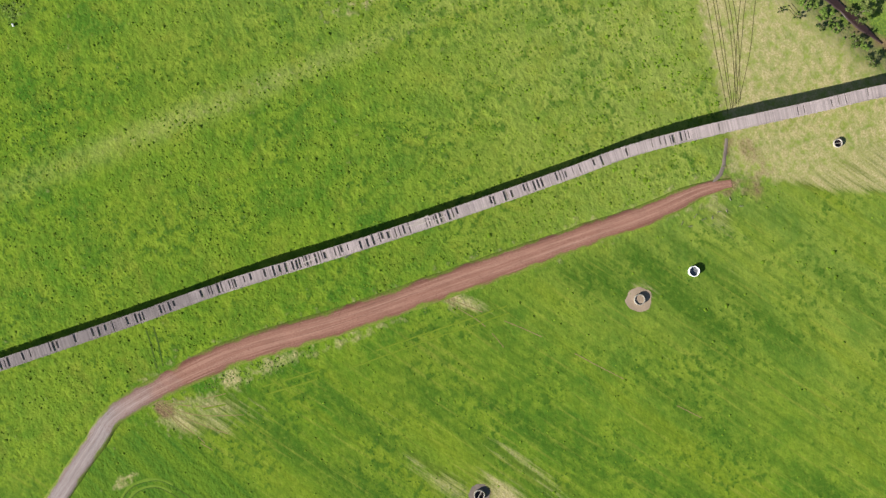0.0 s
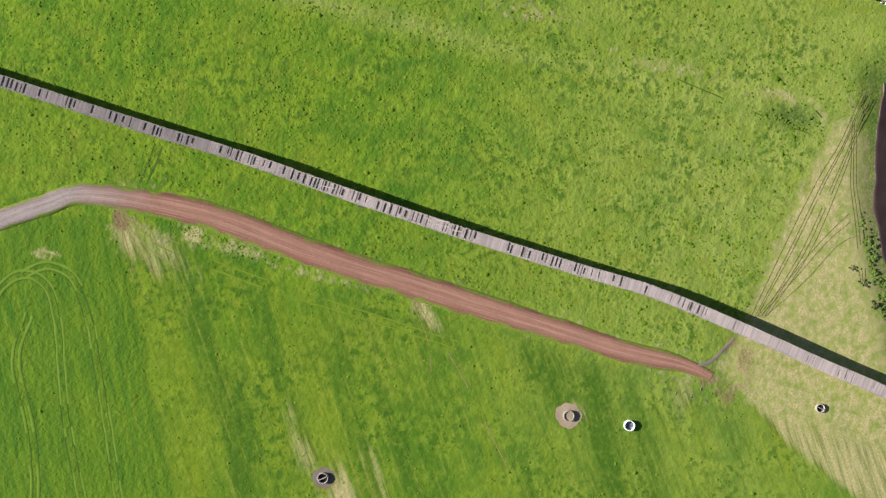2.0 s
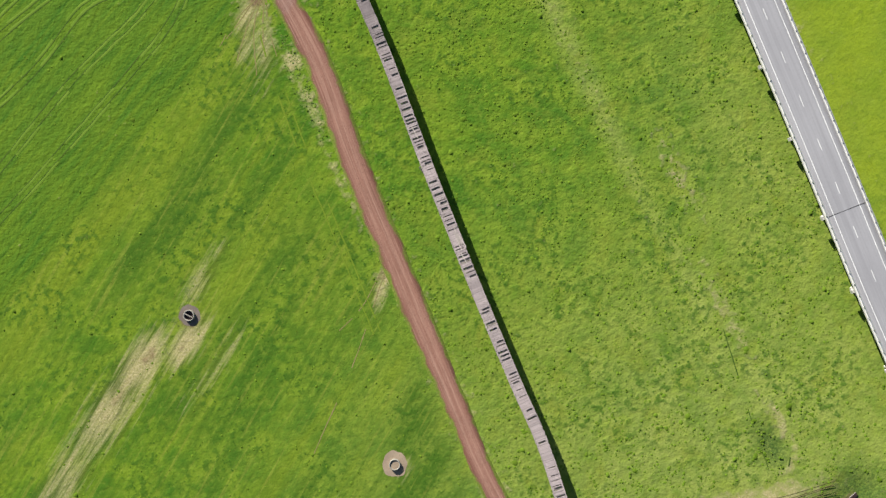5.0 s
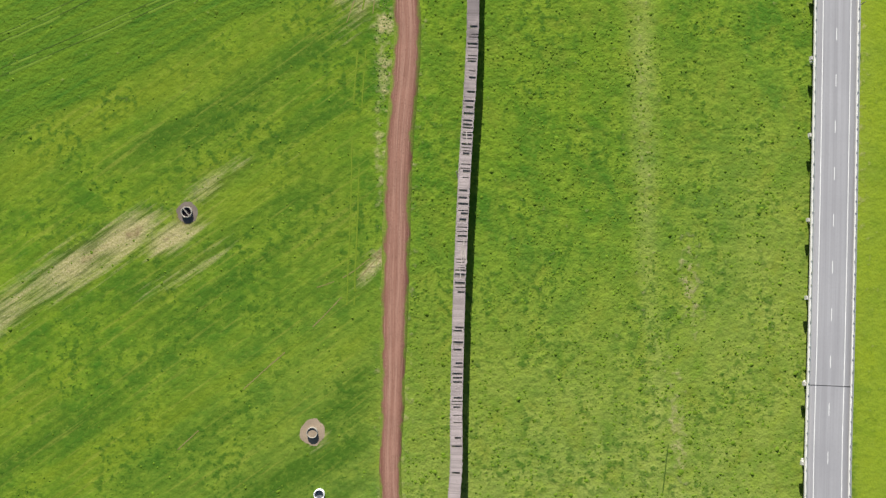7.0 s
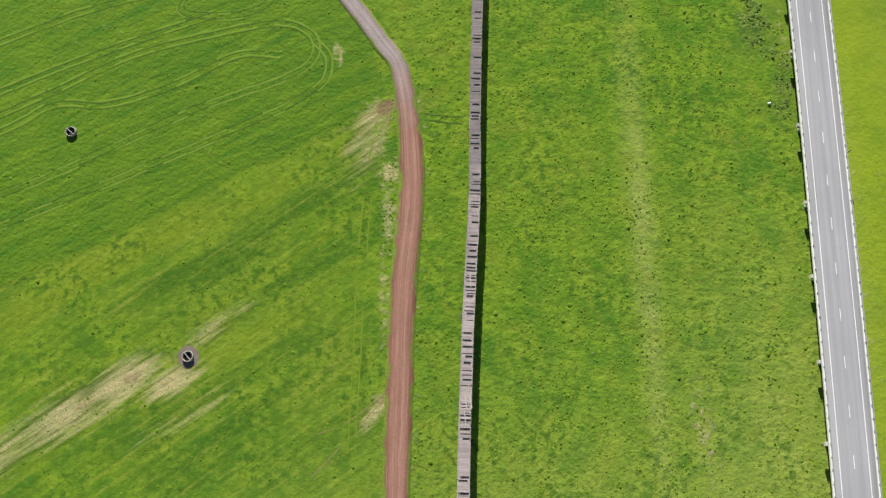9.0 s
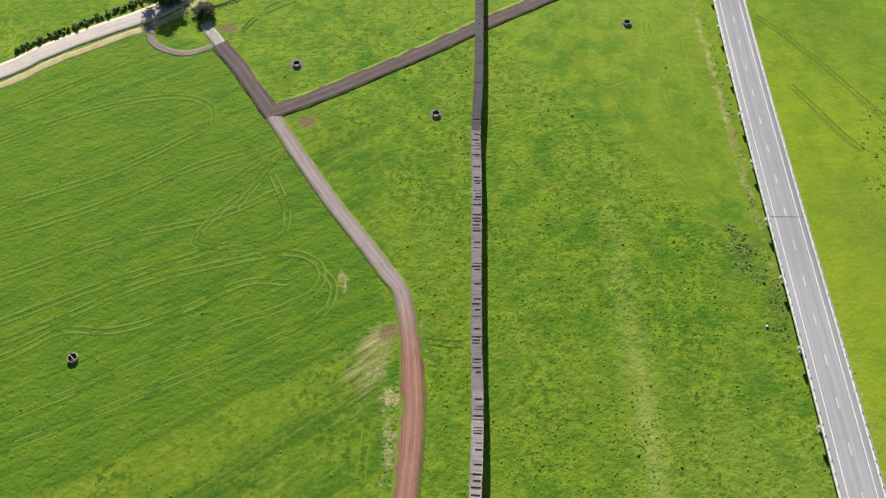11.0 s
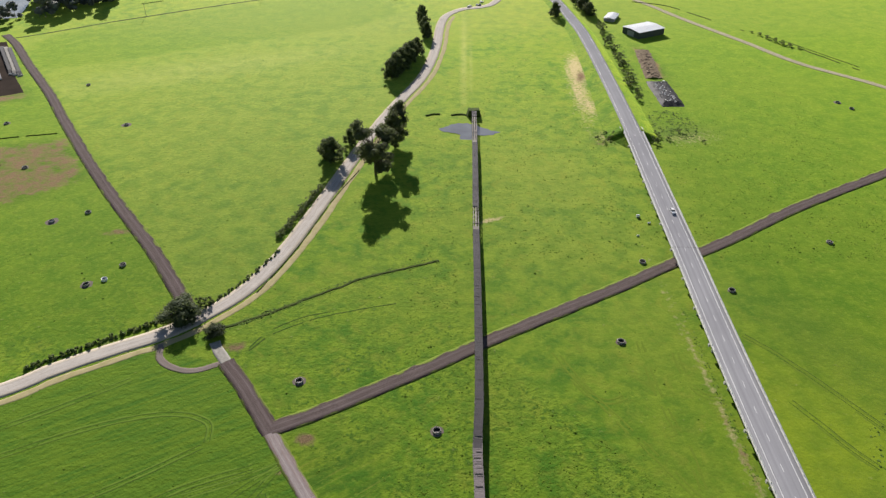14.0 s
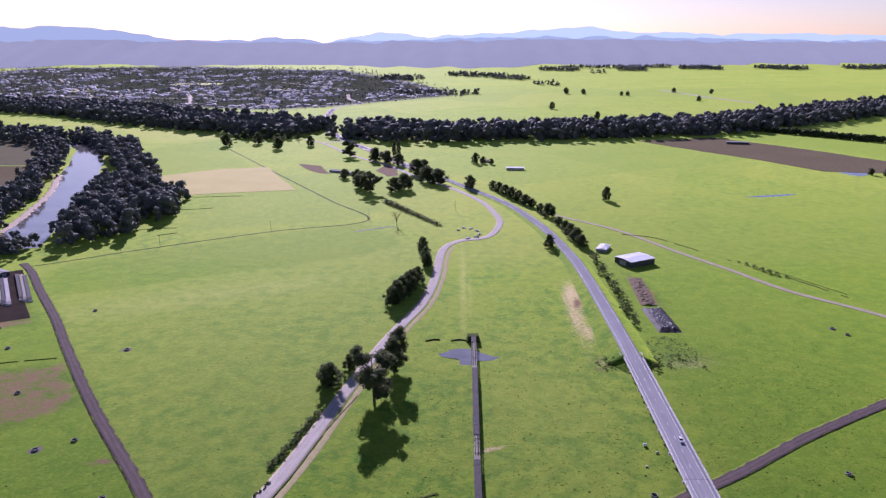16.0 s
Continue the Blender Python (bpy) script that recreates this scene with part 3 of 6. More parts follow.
def graded(lo, a, b, hi, step, grow=1.13):
    mid = list(np.arange(a, b + step / 2, step))
    out, s = [mid[-1]], step
    while out[-1] < hi:
        s = min(s * grow, 90)
        out.append(out[-1] + s)
    low, s = [mid[0]], step
    while low[-1] > lo:
        s = min(s * grow, 90)
        low.append(low[-1] - s)
    return np.array(low[:0:-1] + mid + out[1:])


def blobs(X, Y, rows):
    """Soft patches: x, y, length, width, heading, amount."""
    out = np.zeros(X.shape)
    for x, y, a, b, turn, k in rows:
        c, s = math.cos(radians(turn)), math.sin(radians(turn))
        u, v = (X - x) * c + (Y - y) * s, -(X - x) * s + (Y - y) * c
        out = np.maximum(out, k * np.exp(-((u / a) ** 2 + (v / b) ** 2)))
    return out


def build_ground():
    xs, ys = graded(-3600, -150, 125, 3600, 1.6, 1.03), graded(-700, -140, 300, 5150, 1.6, 1.03)
    X, Y = np.meshgrid(xs, ys)
    near = lambda pts, w: np.clip(1.3 - seg_dist(X, Y, [q[:2] for q in pts]) / w, 0, 1)
    crop = poly_in(X, Y, CROP, 1.5)
    west = np.clip((-14.0 - X) / 6, 0, 1) * (1 - crop) * np.clip((170 - Y) / 20, 0, 1)
    dry = 0.68 * poly_in(X, Y, WEDGE, 1.6)
    dry = np.maximum(dry, 0.66 * poly_in(X, Y, FIELD_SE, 3))
    dry = np.maximum(dry, 0.38 * near(SIDE_ROAD, 6.5))
    dry = np.maximum(dry, 0.40 * near(RED_TRACK, 5.2))
    dry = np.maximum(dry, blobs(X, Y, [(-69, 8, 9, 3.4, 32, 1.0), (-82, 7.5, 11, 5.0, 32, .98), (-94, 0, 16, 6, 33, .8), (-17, 0, 7, 2.2, 55, .8), (-15, 2, 4, 3, 50, .8), (-97, -2, 20, 6.5, 33, .62), (-112, -12, 16, 6, 33, .6), (-60, 21, 9, 4.0, 38, .56), (-52, 26, 7, 2.4, 38, .4), (-66, -2, 16, 3, 34, .45), (-28.8, 99.3, 1.3, 4, 10, .85), (-19, 80, 8, 4.2, 42, .75), (-18.5, 71, 10, 3.6, 62, .66), (-23, 73, 9, 3, 50, .6), (-13.8, 64, 3.2, 4, 0, .9), (-14.2, 52, 2.8, 12, 3, .62), (-15, 30, 2, 18, 3, .5),
                                        (-31.7, -43, 3.0, 3.0, 0, 1.0), (-18, -70, 8, 4, 10, .55), (-10, -84, 8, 7, 0, .55), (40, -88.5, 34, 3.5, -11, .85), (20, -97, 24, 6, -18, .6), (110, 60, 3, 60, 1, .4), (97, 470, 7, 60, -3, .78), (101, 505, 8, 38, -6, 1.0), (99, 440, 6, 20, 0, .8), (100, 392, 10, 10, 0, .55), (150, 390, 20, 10, 8, .5), (63.9, -72.5, 1.2, 4.5, 4, .75), (63.7, -79.5, 1.0, 3.5, 12, .9), (61, -85, 2.6, 1.1, 20, .9), (54, 30, 2.6, 60, 1, .22), (66, -5, 3.0, 16, 3, .5), (62.5, -42, 2.4, 18, 4, .5), (62.6, -74, 1.3, 13, 5, .6), (60, -86, 3.4, 1.4, 5, .6), (97, 170, 1.8, 90, 1, .6), (25, 298, 7, 2, 20, 1.0)]))
    mud = np.maximum(0.62 * poly_in(X, Y, MUD_WEST, 6), 0.7 * poly_in(X, Y, YARD, 5))
    mud = np.maximum(mud, blobs(X, Y, [(-78, 9.5, 5, 2.2, 32, .62), (-70, 7.5, 4, 1.2, 32, .55), (-90, 3, 6, 1.5, 33, .5), (-65.3, 13.6, 2.8, 2.8, 0, .95), (-15.5, 83.5, 4, 2.2, 40, .95), (-14.5, 3, 3, 1.6, 40, .7), (-4, -77.5, 7, 1.5, -25, .8), (-12.5, -75, 4.5, 3.5, 0, .9), (-15, -80, 6, 4, 30, .55), (-6, -84, 9, 5, 20, .4), (-45.5, 161.5, 4.5, 3, 0, .95), (-51.5, 148.5, 2.5, 2.0, 0, .8), (-79, 207, 8, 3, 15, .8), (159, 520, 6, 34, 4, 1.0), (102, 492, 3.5, 13, -10, .85), (95, 382, 6, 2, 0, .7), (97.5, 150, 1.6, 60, 1, .42), (112, 268, 6, 3, 30, .8), (10, 203, 6, 4, 30, .6), (-152, 290, 12, 3, 10, .7)]))
    mud = np.maximum(mud, 0.5 * near(STREAM, 3.5))
    pale_band = poly_in(X, Y, LEFT_FIELD, 5) * blobs(X, Y, [(-190, 506, 170, 30, 23, .9)])
    built = poly_in(X, Y, TOWN, 40)
    lush = np.maximum(near(STREAM, 9) * 0.8, 0.9 * blobs(X, Y, [(58.6, -78.6, 3.0, 6.6, 14, 1.1), (91, 108, 5, 9, -20, .9), (96, 88, 3, 12, -10, .7), (146, 396, 22, 12, 8, .8), (102, 392, 12, 10, 0, .7), (140, 110, 14, 30, 30, .6), (150, 200, 20, 60, 30, .4)]))
    wan = np.maximum(np.maximum(np.maximum(0.3 * poly_in(X, Y, LEFT_FIELD, 5) * (1 - poly_in(X, Y, SWARD_STRIP, 4)), 0.6 * poly_in(X, Y, LEY_WEST, 8)), pale_band), blobs(X, Y, [(45, -75, 85, 60, 0, 1.0), (90, -20, 40, 60, 0, .7), (20, 540, 2.6, 110, -2, 1.0), (24.5, 520, 1.2, 60, -2, .7), (54.5, 35, 3.6, 75, 1, 1.0), (57, -30, 4, 30, 4, 1.0), (110, 60, 6, 80, 1, .9), (-99, 78.5, 9, 2.6, 30, 1.0), (-104, 75, 4, 2.6, 30, 1.0), (-30, -95, 60, 30, 0, .5), (150, 30, 40, 120, 0, .35), (60, 330, 60, 120, 0, .3)]))
    # smoother, mown grass beyond the hummocky strip
    even = np.clip((X + Y * 0.74 - 168) / 10, 0, 1) * (X > 8) * 0.85
    even = np.maximum(even, np.clip((Y - 200) / 60, 0, 1) * 0.6)
    even = np.maximum(even, (X > 108) * 0.7)
    even = np.maximum(even, 0.8 * np.maximum(poly_in(X, Y, WEDGE, 2), poly_in(X, Y, FIELD_SE, 2)))
    bright = np.clip((X - 107) / 2, 0, 1) * np.clip((230 - Y) / 80, 0, 1)
    deep = np.maximum(np.clip((X - 118) / 20, 0, 1) * np.clip((Y - 130) / 80, 0, 1) * np.clip((1100 - Y) / 500, 0, 1), np.clip((-115 - X) / 15, 0, 1) * np.clip((Y - 205) / 12, 0, 1) * (1 - poly_in(X, Y, LEFT_FIELD, 4)) * np.clip((560 - Y) / 60, 0, 1))
    for pts, k in ((LEFT_FIELD, 0.32), (SWARD_STRIP, 1.0), (SWARD_WEST, 0.8), (SWARD_EAST, 1.0), (LEY_EAST, 0.55)):
        deep = np.maximum(deep * (1 - 0.4 * (poly_in(X, Y, pts, 4) if k < 0.6 else 0)), k * poly_in(X, Y, pts, 4))
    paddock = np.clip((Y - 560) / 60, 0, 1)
    Z = rise(Y)
    Z = Z - 0.9 * np.clip(1 - seg_dist(X, Y, STREAM) / 6, 0, 1) ** 0.6
    Z = Z - 0.5 * np.clip(1 - np.hypot((X - 59.4) / 4, (Y + 79.5) / 9), 0, 1)
    Z = Z - 0.5 * np.clip(1 - np.hypot((X - 18) / 26, (Y - 402) / 16), 0, 1)
    n, m = len(xs), len(ys)
    i, j = np.meshgrid(np.arange(n - 1), np.arange(m - 1))
    a = (j * n + i).ravel()
    quads = np.stack([a, a + 1, a + n + 1, a + n], 1)
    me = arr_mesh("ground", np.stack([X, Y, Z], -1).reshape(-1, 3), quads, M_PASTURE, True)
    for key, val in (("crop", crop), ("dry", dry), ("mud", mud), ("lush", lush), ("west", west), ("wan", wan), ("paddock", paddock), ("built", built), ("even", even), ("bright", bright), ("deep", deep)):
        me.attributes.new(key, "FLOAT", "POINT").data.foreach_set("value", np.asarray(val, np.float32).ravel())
    return structure(new("ground", me), "flat green flood-plain pasture with mown swathes and dry patches", "ground")


build_ground()


def field(pts, mat, label, z=0.2):
    """A field with a hedge-straight edge, lying on the plain."""
    ln = [Vector((*q, 0)) for q in pts]
    rim = []
    for a, b in zip(ln, ln[1:] + ln[:1]):
        k = max(1, int((b - a).length / 14))
        rim += [a.lerp(b, i / k) for i in range(k)]
    rim = [p + Vector((3 * noise.noise((p.x * 0.03, p.y * 0.03, 1)), 3 * noise.noise((p.x * 0.03, p.y * 0.03, 5)), z)) for p in rim]
    me = bpy.data.meshes.new("field")
    me.from_pydata([tuple(p) for p in rim], [], [list(range(len(rim)))])
    me.materials.append(mat)
    me.update()
    ob = structure(new("field", me), label, "field")
    if me.polygons[0].normal.z < 0:
        me.flip_normals()
    return ob


field(YELLOW, M_TAN, "tan cut stubble field")
field(FALLOW_WEST, M_FALLOW, "grey-green fallow field by the river")
field(PLOUGH_WEST, M_PLOUGH, "brown ploughed field by the river")
field(BROWN_EAST, M_PLOUGH, "brown ploughed field before the tree belt")

# ---------------------------------------------------------------- tracks and roads
def lines(name, rows, mat, half, z, label, category, ridge=0.02, broken=0.0):
    """Narrow ruts or drains, gathered in one sheet."""
    v, f = [], []
    for pts in rows:
        ln = smooth_line(pts, 1.2)
        for i, (p, s) in enumerate(zip(ln, sides(ln))):
            w = half * (0.75 + 0.9 * abs(noise.noise((p.x * 0.4, p.y * 0.4, 2.0))))
            q = s * (half * 0.6 * noise.noise((p.x * 0.25, p.y * 0.25, 9.0)))
            v += [p + q - s * w + Vector((0, 0, z)), p + q + Vector((0, 0, z + ridge)), p + q + s * w + Vector((0, 0, z))]
            if i and noise.noise((p.x * 0.11, p.y * 0.11, broken * 7.0)) > broken - 1.0:
                a = len(v) - 6
                f += [(a, a + 1, a + 4, a + 3), (a + 1, a + 2, a + 5, a + 4)]
    me = arr_mesh(name, np.array([tuple(q) for q in v]), np.array(f), mat, True)
    return tagged(new(name, me), label, category, kind="stuff")


def shifted(pts, off):
    ln = [Vector((*q, 0)) for q in pts]
    return [tuple((p + s * off)[:2]) for p, s in zip(ln, sides(ln))]


WHOLE_TRACK = GREY_TRACK[::-1][:-1] + RED_TRACK[1:]
structure(strip("track", WHOLE_TRACK, lambda s: 2.8 + 0.85 * min(1, max(0, (s - 0.33) / 0.12)) - 1.2 * max(0, s - 0.72) / 0.28 - 1.2 * max(0, s - 0.95) / 0.05, 0.03, M_RED, 1.1, 0.35, 0.06, nominal=3.6), "gravel farm track, grey then red-brown, with pale wheel lines", "track")
structure(strip("track", JUNCTION_ROAD[:2] + [(-81, 199)], 3.4, 0.03, M_BROWN, 1.0, 0.3, 0.08), "dark brown churned earth farm track", "track")
structure(strip("track", CROSS_ROAD, 3.7, 0.025, M_BROWN, 1.0, 0.3, 0.1), "long dark brown churned earth farm track", "track")
structure(strip("track", LEFT_ROAD, 3.6, 0.03, M_BROWN, 1.5, 0.3, 0.1), "dark brown earth track beside a wide pasture", "track")
structure(strip("track", [(-108, 209), (-106, 201), (-100, 196), (-91, 194), (-80, 199)], 1.5, 0.02, M_GREY, 1.0, 0.3, 0.03), "narrow grey gravel loop track", "track")
structure(strip("road", SIDE_ROAD, lambda s: 4.2 - 0.8 * s, 0.08, M_SIDE, 1.5, 0.25, 0.05), "pale grey sealed country lane", "road")
structure(strip("track", [(-11.4, -69), (-9.3, -74), (-5, -76.8), (-0.5, -79)], 0.45, 0.035, M_GREYDIRT, 0.6, 0.3, 0.03, 0.05), "short worn earth path to the viaduct", "track")
structure(strip("verge", shifted(SIDE_ROAD[:17], 6.7), 1.6, 0.02, M_VERGE, 1.5, 0.6, 0.02, 0.1), "worn tan strip along the lane's verge", "verge")
structure(strip("track", [(-80.5, 198.8), (-84.5, 204.5), (-87.5, 210)], 2.2, 0.13, M_OLDCONC, 1.0, 0.6, 0.02, 0.2), "pale concrete apron where the farm track meets the lane", "track")
structure(strip("track", [(120, 785), (137, 763), (184, 703), (218, 628), (247, 569), (271, 517), (313, 463), (380, 350)], 3.1, 0.05, M_LANE, 3, 0.5, 0.05), "pale gravel farm lane beside fenced paddocks", "track")
structure(strip("track", [(-362, 598), (-348, 590), (-275, 640), (-169, 704), (-76, 750), (-130, 850), (-220, 1011), (-376, 1290)], 1.3, 0.04, M_DITCH, 3, 0.5, 0.05), "dark narrow drain along a fence line", "track")
structure(strip("road", [(-219, 1366), (-186, 1395), (-161, 1410)], 4, 0.07, M_SIDE, 4, 0.3, 0.05), "pale link road between lane and highway", "road")
structure(strip("road", [(-300, 2100), (-285, 2200), (-240, 2300), (-300, 2480), (-330, 2700)], 6, 0.1, M_SIDE, 6, 0.3, 0.05), "pale main street entering the town", "road")


RUTS = [[(-140, 97), (-127, 102.7), (-98.6, 114.6), (-69.8, 122.4), (-50.5, 132.8)], [(-140, 80), (-121.7, 88.8), (-97.3, 99.7), (-64.4, 112.4)], [(-125, 80), (-109, 87.9), (-86, 99.6), (-56.8, 107.6), (-44, 109), (-36.5, 104.6), (-36.6, 98), (-44.7, 92.3), (-69.1, 82.7), (-106, 64), (-135, 52)],
        [(-36.4, 103.5), (-32.4, 99), (-32.8, 92), (-40.4, 85.5), (-52.9, 79), (-83, 65), (-119, 49), (-140, 40)], [(-150, 120), (-137.5, 127.2), (-106.4, 140.1), (-77.5, 159.1)], [(-160, 62), (-122, 76), (-108, 84), (-93, 84), (-75, 90), (-58, 99), (-45, 99)]]
RUTS += [[(-55.1, 139.6), (-48.8, 125.3), (-49.5, 116.5), (-59.1, 112), (-74.4, 113), (-72.6, 119.4), (-62.7, 130.8)], [(-170, 140), (-125, 164), (-96.3, 172.5), (-80, 169), (-77.5, 160)], [(-180, 150), (-140, 172), (-112, 190)], [(-165, 30), (-130, 44)], [(-170, 106), (-135, 116), (-105, 128), (-80, 142), (-60, 150)]]
RUTS += [[(-52, 151), (-62, 146), (-80, 139)], [(-52, 150), (-61, 142), (-73, 130)], [(-52, 149), (-57, 140), (-65, 126)]]
lines("crop_ridges", [q for r in RUTS for q in (shifted(r, -1.35), shifted(r, 0.55))], M_RUTLIGHT, 0.38, 0.010, "pale bent crop beside tractor wheel lines", "wheel ruts", 0.06, 0.85)
# dark strip beside each pale one, partly the ridge's shade put into colour
lines("wheel_ruts", [q for r in RUTS for q in (shifted(r, -0.95), shifted(r, 0.95))], M_RUT, 0.15, 0.012, "paired tractor wheel lines pressed into the green crop", "wheel ruts")
lines("wheel_ruts", [[(-4.5, 79.5), (1, 78.6), (7, 78.2)], [(-4.5, 81.2), (1, 80.5), (7, 80.2)]], M_RUT, 0.25, 0.012, "dark wheel ruts running under the viaduct", "wheel ruts")
lines("wheel_lines", [[(-23.5, -10), (-22.5, 18.6), (-22.2, 36.6), (-21.3, 52.1), (-20.1, 64.9), (-18.6, 74)], [(-21.6, -10), (-20.6, 18.6), (-20.1, 36.5), (-19.1, 52.1), (-17.9, 65)], [(-144.3, 256.5), (-128.5, 235.7), (-115.6, 218.9)], [(-140.9, 256.4), (-125.2, 235.6), (-115.2, 221.4)]], M_TRACE, 0.2, 0.012, "pale wheel lines beside the farm track", "wheel ruts", 0.04, 0.9)
lines("wheel_ruts", [[(60, -46), (58.2, -60), (56.6, -72), (55.6, -84)], [(60.6, -85), (62.6, -82), (63.3, -78)]], M_RUT, 0.16, 0.012, "dark rut beside a grassy hollow", "wheel ruts", 0.05, 0.9)
structure(strip("road", [(895, 2900), (941, 2530), (975, 2380), (1000, 2270)], 9, 0.3, M_SIDE, 12, 0.4, 0.05), "long pale gravel strip across far paddocks", "road")
TRACES = [[(42.4, 204.8), (46.3, 195.6), (51.9, 183.5), (61, 167.3), (69.4, 152.5), (77.8, 137.4), (84.9, 124.8)], [(76.9, 208.2), (76.7, 188.3), (77.9, 171.8), (80.6, 153.8), (80.5, 140)], [(89.1, 206.2), (89.1, 189.9), (92.6, 179.7), (99.2, 178)], [(47.9, 188.6), (52.7, 180.1), (59.2, 176.8), (65.4, 179.2)],
          [(81.8, 132.3), (88.3, 133.5), (93.1, 136), (90.7, 138.6), (84.3, 138)], [(118, 211), (126.7, 200), (134.5, 188), (142, 175), (150, 161), (160, 144)], [(122, 176), (128.5, 164), (134, 153.5), (144, 139.4)]]
lines("wheel_lines", [q for r in TRACES for q in (shifted(r, -1.0), shifted(r, 1.0))], M_TRACE, 0.42, 0.010, "soft pale tractor lines over mown pasture", "wheel ruts", 0.03, 0.85)
lines("wheel_ruts", [shifted(r, o) for r in TRACES[-2:] for o in (-1.6, 0.2)], M_RUT, 0.16, 0.012, "thin dark wheel ruts in pasture", "wheel ruts", 0.03, 0.7)
SPURS = [[(-13.5, 4.5), (-22.9, -5.7), (-32.3, -15.6), (-47.8, -29.6), (-70, -50)], [(-14, 5), (-25, -3), (-40, -8)], [(-12.7, 84.5), (-20, 78), (-27, 70)], [(-12.7, 84), (-17, 76), (-20, 68)], [(-12.7, 84), (-23, 80), (-30, 75)], [(-13, 83), (-16, 74), (-17.5, 62)], [(-13, 84), (-19.5, 76), (-24, 64)], [(-12.7, 85), (-20, 80.5), (-28, 76)]]
lines("cattle_paths", SPURS, M_PATH, 0.13, 0.006, "narrow bare cattle paths worn through the grass", "path", 0.02, 0.95)
WEDGE_RUTS = [[(5 + 0.4 * k, -81.4 - 0.8 * k), (26, -84.9 - 1.3 * k), (45, -88.6 - 1.1 * k), (56, -91.6 - 0.7 * k), (70, -93.4 - 0.6 * k)] for k in (0, 1.3, 1.9, 3.6, 4.3, 5.2)]
WEDGE_RUTS += [[(6, -83 - 0.5 * k), (18, -88 - 1.4 * k), (30, -93.5 - 1.6 * k), (40 - 2 * k, -99 - 1.3 * k)] for k in (0.3, 1.2, 3.1)] + [[(62, -93 - 0.5 * k), (52, -95.5 - 0.6 * k), (46, -97 - 0.7 * k), (40, -99.5 - 0.8 * k), (34, -102 - 0.8 * k), (22, -106.5 - 0.6 * k)] for k in (0, 1.1, 2.4)]
lines("wedge_ruts", WEDGE_RUTS, M_STRAWRUT, 0.07, 0.012, "wheel ruts in pale dry grass", "wheel ruts", 0.06, 0.5)
lines("drains", [[(-78, 240), (-66, 275), (-55, 318), (-44, 352)], [(279, 572), (295, 540), (311, 508)], 
                 [(-330, 700), (-300, 715), (-270, 720)], [(-280, 690), (-262, 700)], [(-400, 880), (-330, 872), (-240, 880)], [(-310, 800), (-260, 812)], [(-290, 385), (-260, 396), (-232, 402)], [(-290, 350), (-262, 362), (-245, 360)]], M_DITCH, 0.32, 0.0, "low banks and drains lined with dark rushes", "drain", 0.4, 0.72)
BANKS = [[(-88, 217), (-78, 222.5), (-70, 227), (-61, 233), (-52, 239), (-42, 245), (-34, 250.5), (-18, 257), (0, 264)]]
lines("wheel_ruts", [[(-73.1, 204.7), (-69, 211), (-65, 215), (-50.6, 223.4), (-32.4, 229.4), (-18, 233)], [(-73.3, 206.5), (-70, 212.8), (-66.2, 217.4), (-55.5, 224.6), (-44.7, 227.9)]], M_RUT, 0.32, 0.012, "dark curved wheel ruts in pasture", "wheel ruts", 0.1, 0.55)
lines("low_bank", BANKS, M_DITCH, 0.85, 0.01, "low grassed field bank with rank growth", "bank", 0.4, 0.45)
lines("low_bank", [shifted(b, o) for b in BANKS for o in (-1.1, 1.3)], M_RUTLIGHT, 0.3, 0.015, "low grassed field banks", "bank", 0.1, 0.85)
lines("scrub_bank", [[(-8, 425), (-3, 427.5), (6, 425.5), (13, 427), (19, 425)], [(26, 425.5), (30, 424), (36, 425)]], M_DITCH, 1.0, -0.05, "low dark scrubby bank beside the viaduct end", "bank", 0.8, 0.85)

# water and mud
def pool(name, pts, z, mat, label, category, wob=0.12):
    c = Vector((sum(p[0] for p in pts) / len(pts), sum(p[1] for p in pts) / len(pts), 0))
    ln = smooth_line(pts + pts[:1], 1.5)
    size = max((p - c).length for p in ln)
    rim = [p + (p - c).normalized() * size * wob * noise.noise((p.x * 0.3, p.y * 0.3, 1.0)) for p in ln]
    g = Geo()
    n = len(rim)
    g.add([(p.x, p.y, z) for p in rim] + [(c.x, c.y, z)], [(i, (i + 1) % n, n) for i in range(n)])
    return structure(g.make(name, mat), label, category)


pool("water", [(-0.3, 405.7), (6.5, 410), (15.5, 414), (26, 409), (32, 402.5), (38, 400), (32, 396), (23.5, 394.5), (20.7, 386.5), (13, 389), (10.8, 398.5), (3, 401.5)], -0.12, M_POOL, "shallow pool of standing water under the old viaduct", "pond")

def ribbon(name, pts, half, z, mat, label, category):
    """Level water between winding banks."""
    ln = smooth_line(pts, 8)
    v, f = [], []
    for i, (p, s) in enumerate(zip(ln, sides(ln))):
        for k in (-1, 1):
            q = p + s * k * (half + 4 * noise.noise((p.x * 0.02, p.y * 0.02, 3.0 + k)))
            v.append((q.x, q.y, z))
        if i:
            f.append((2 * i - 2, 2 * i - 1, 2 * i + 1, 2 * i))
    return structure(new(name, arr_mesh(name, np.array(v), np.array(f), mat, False)), label, category)


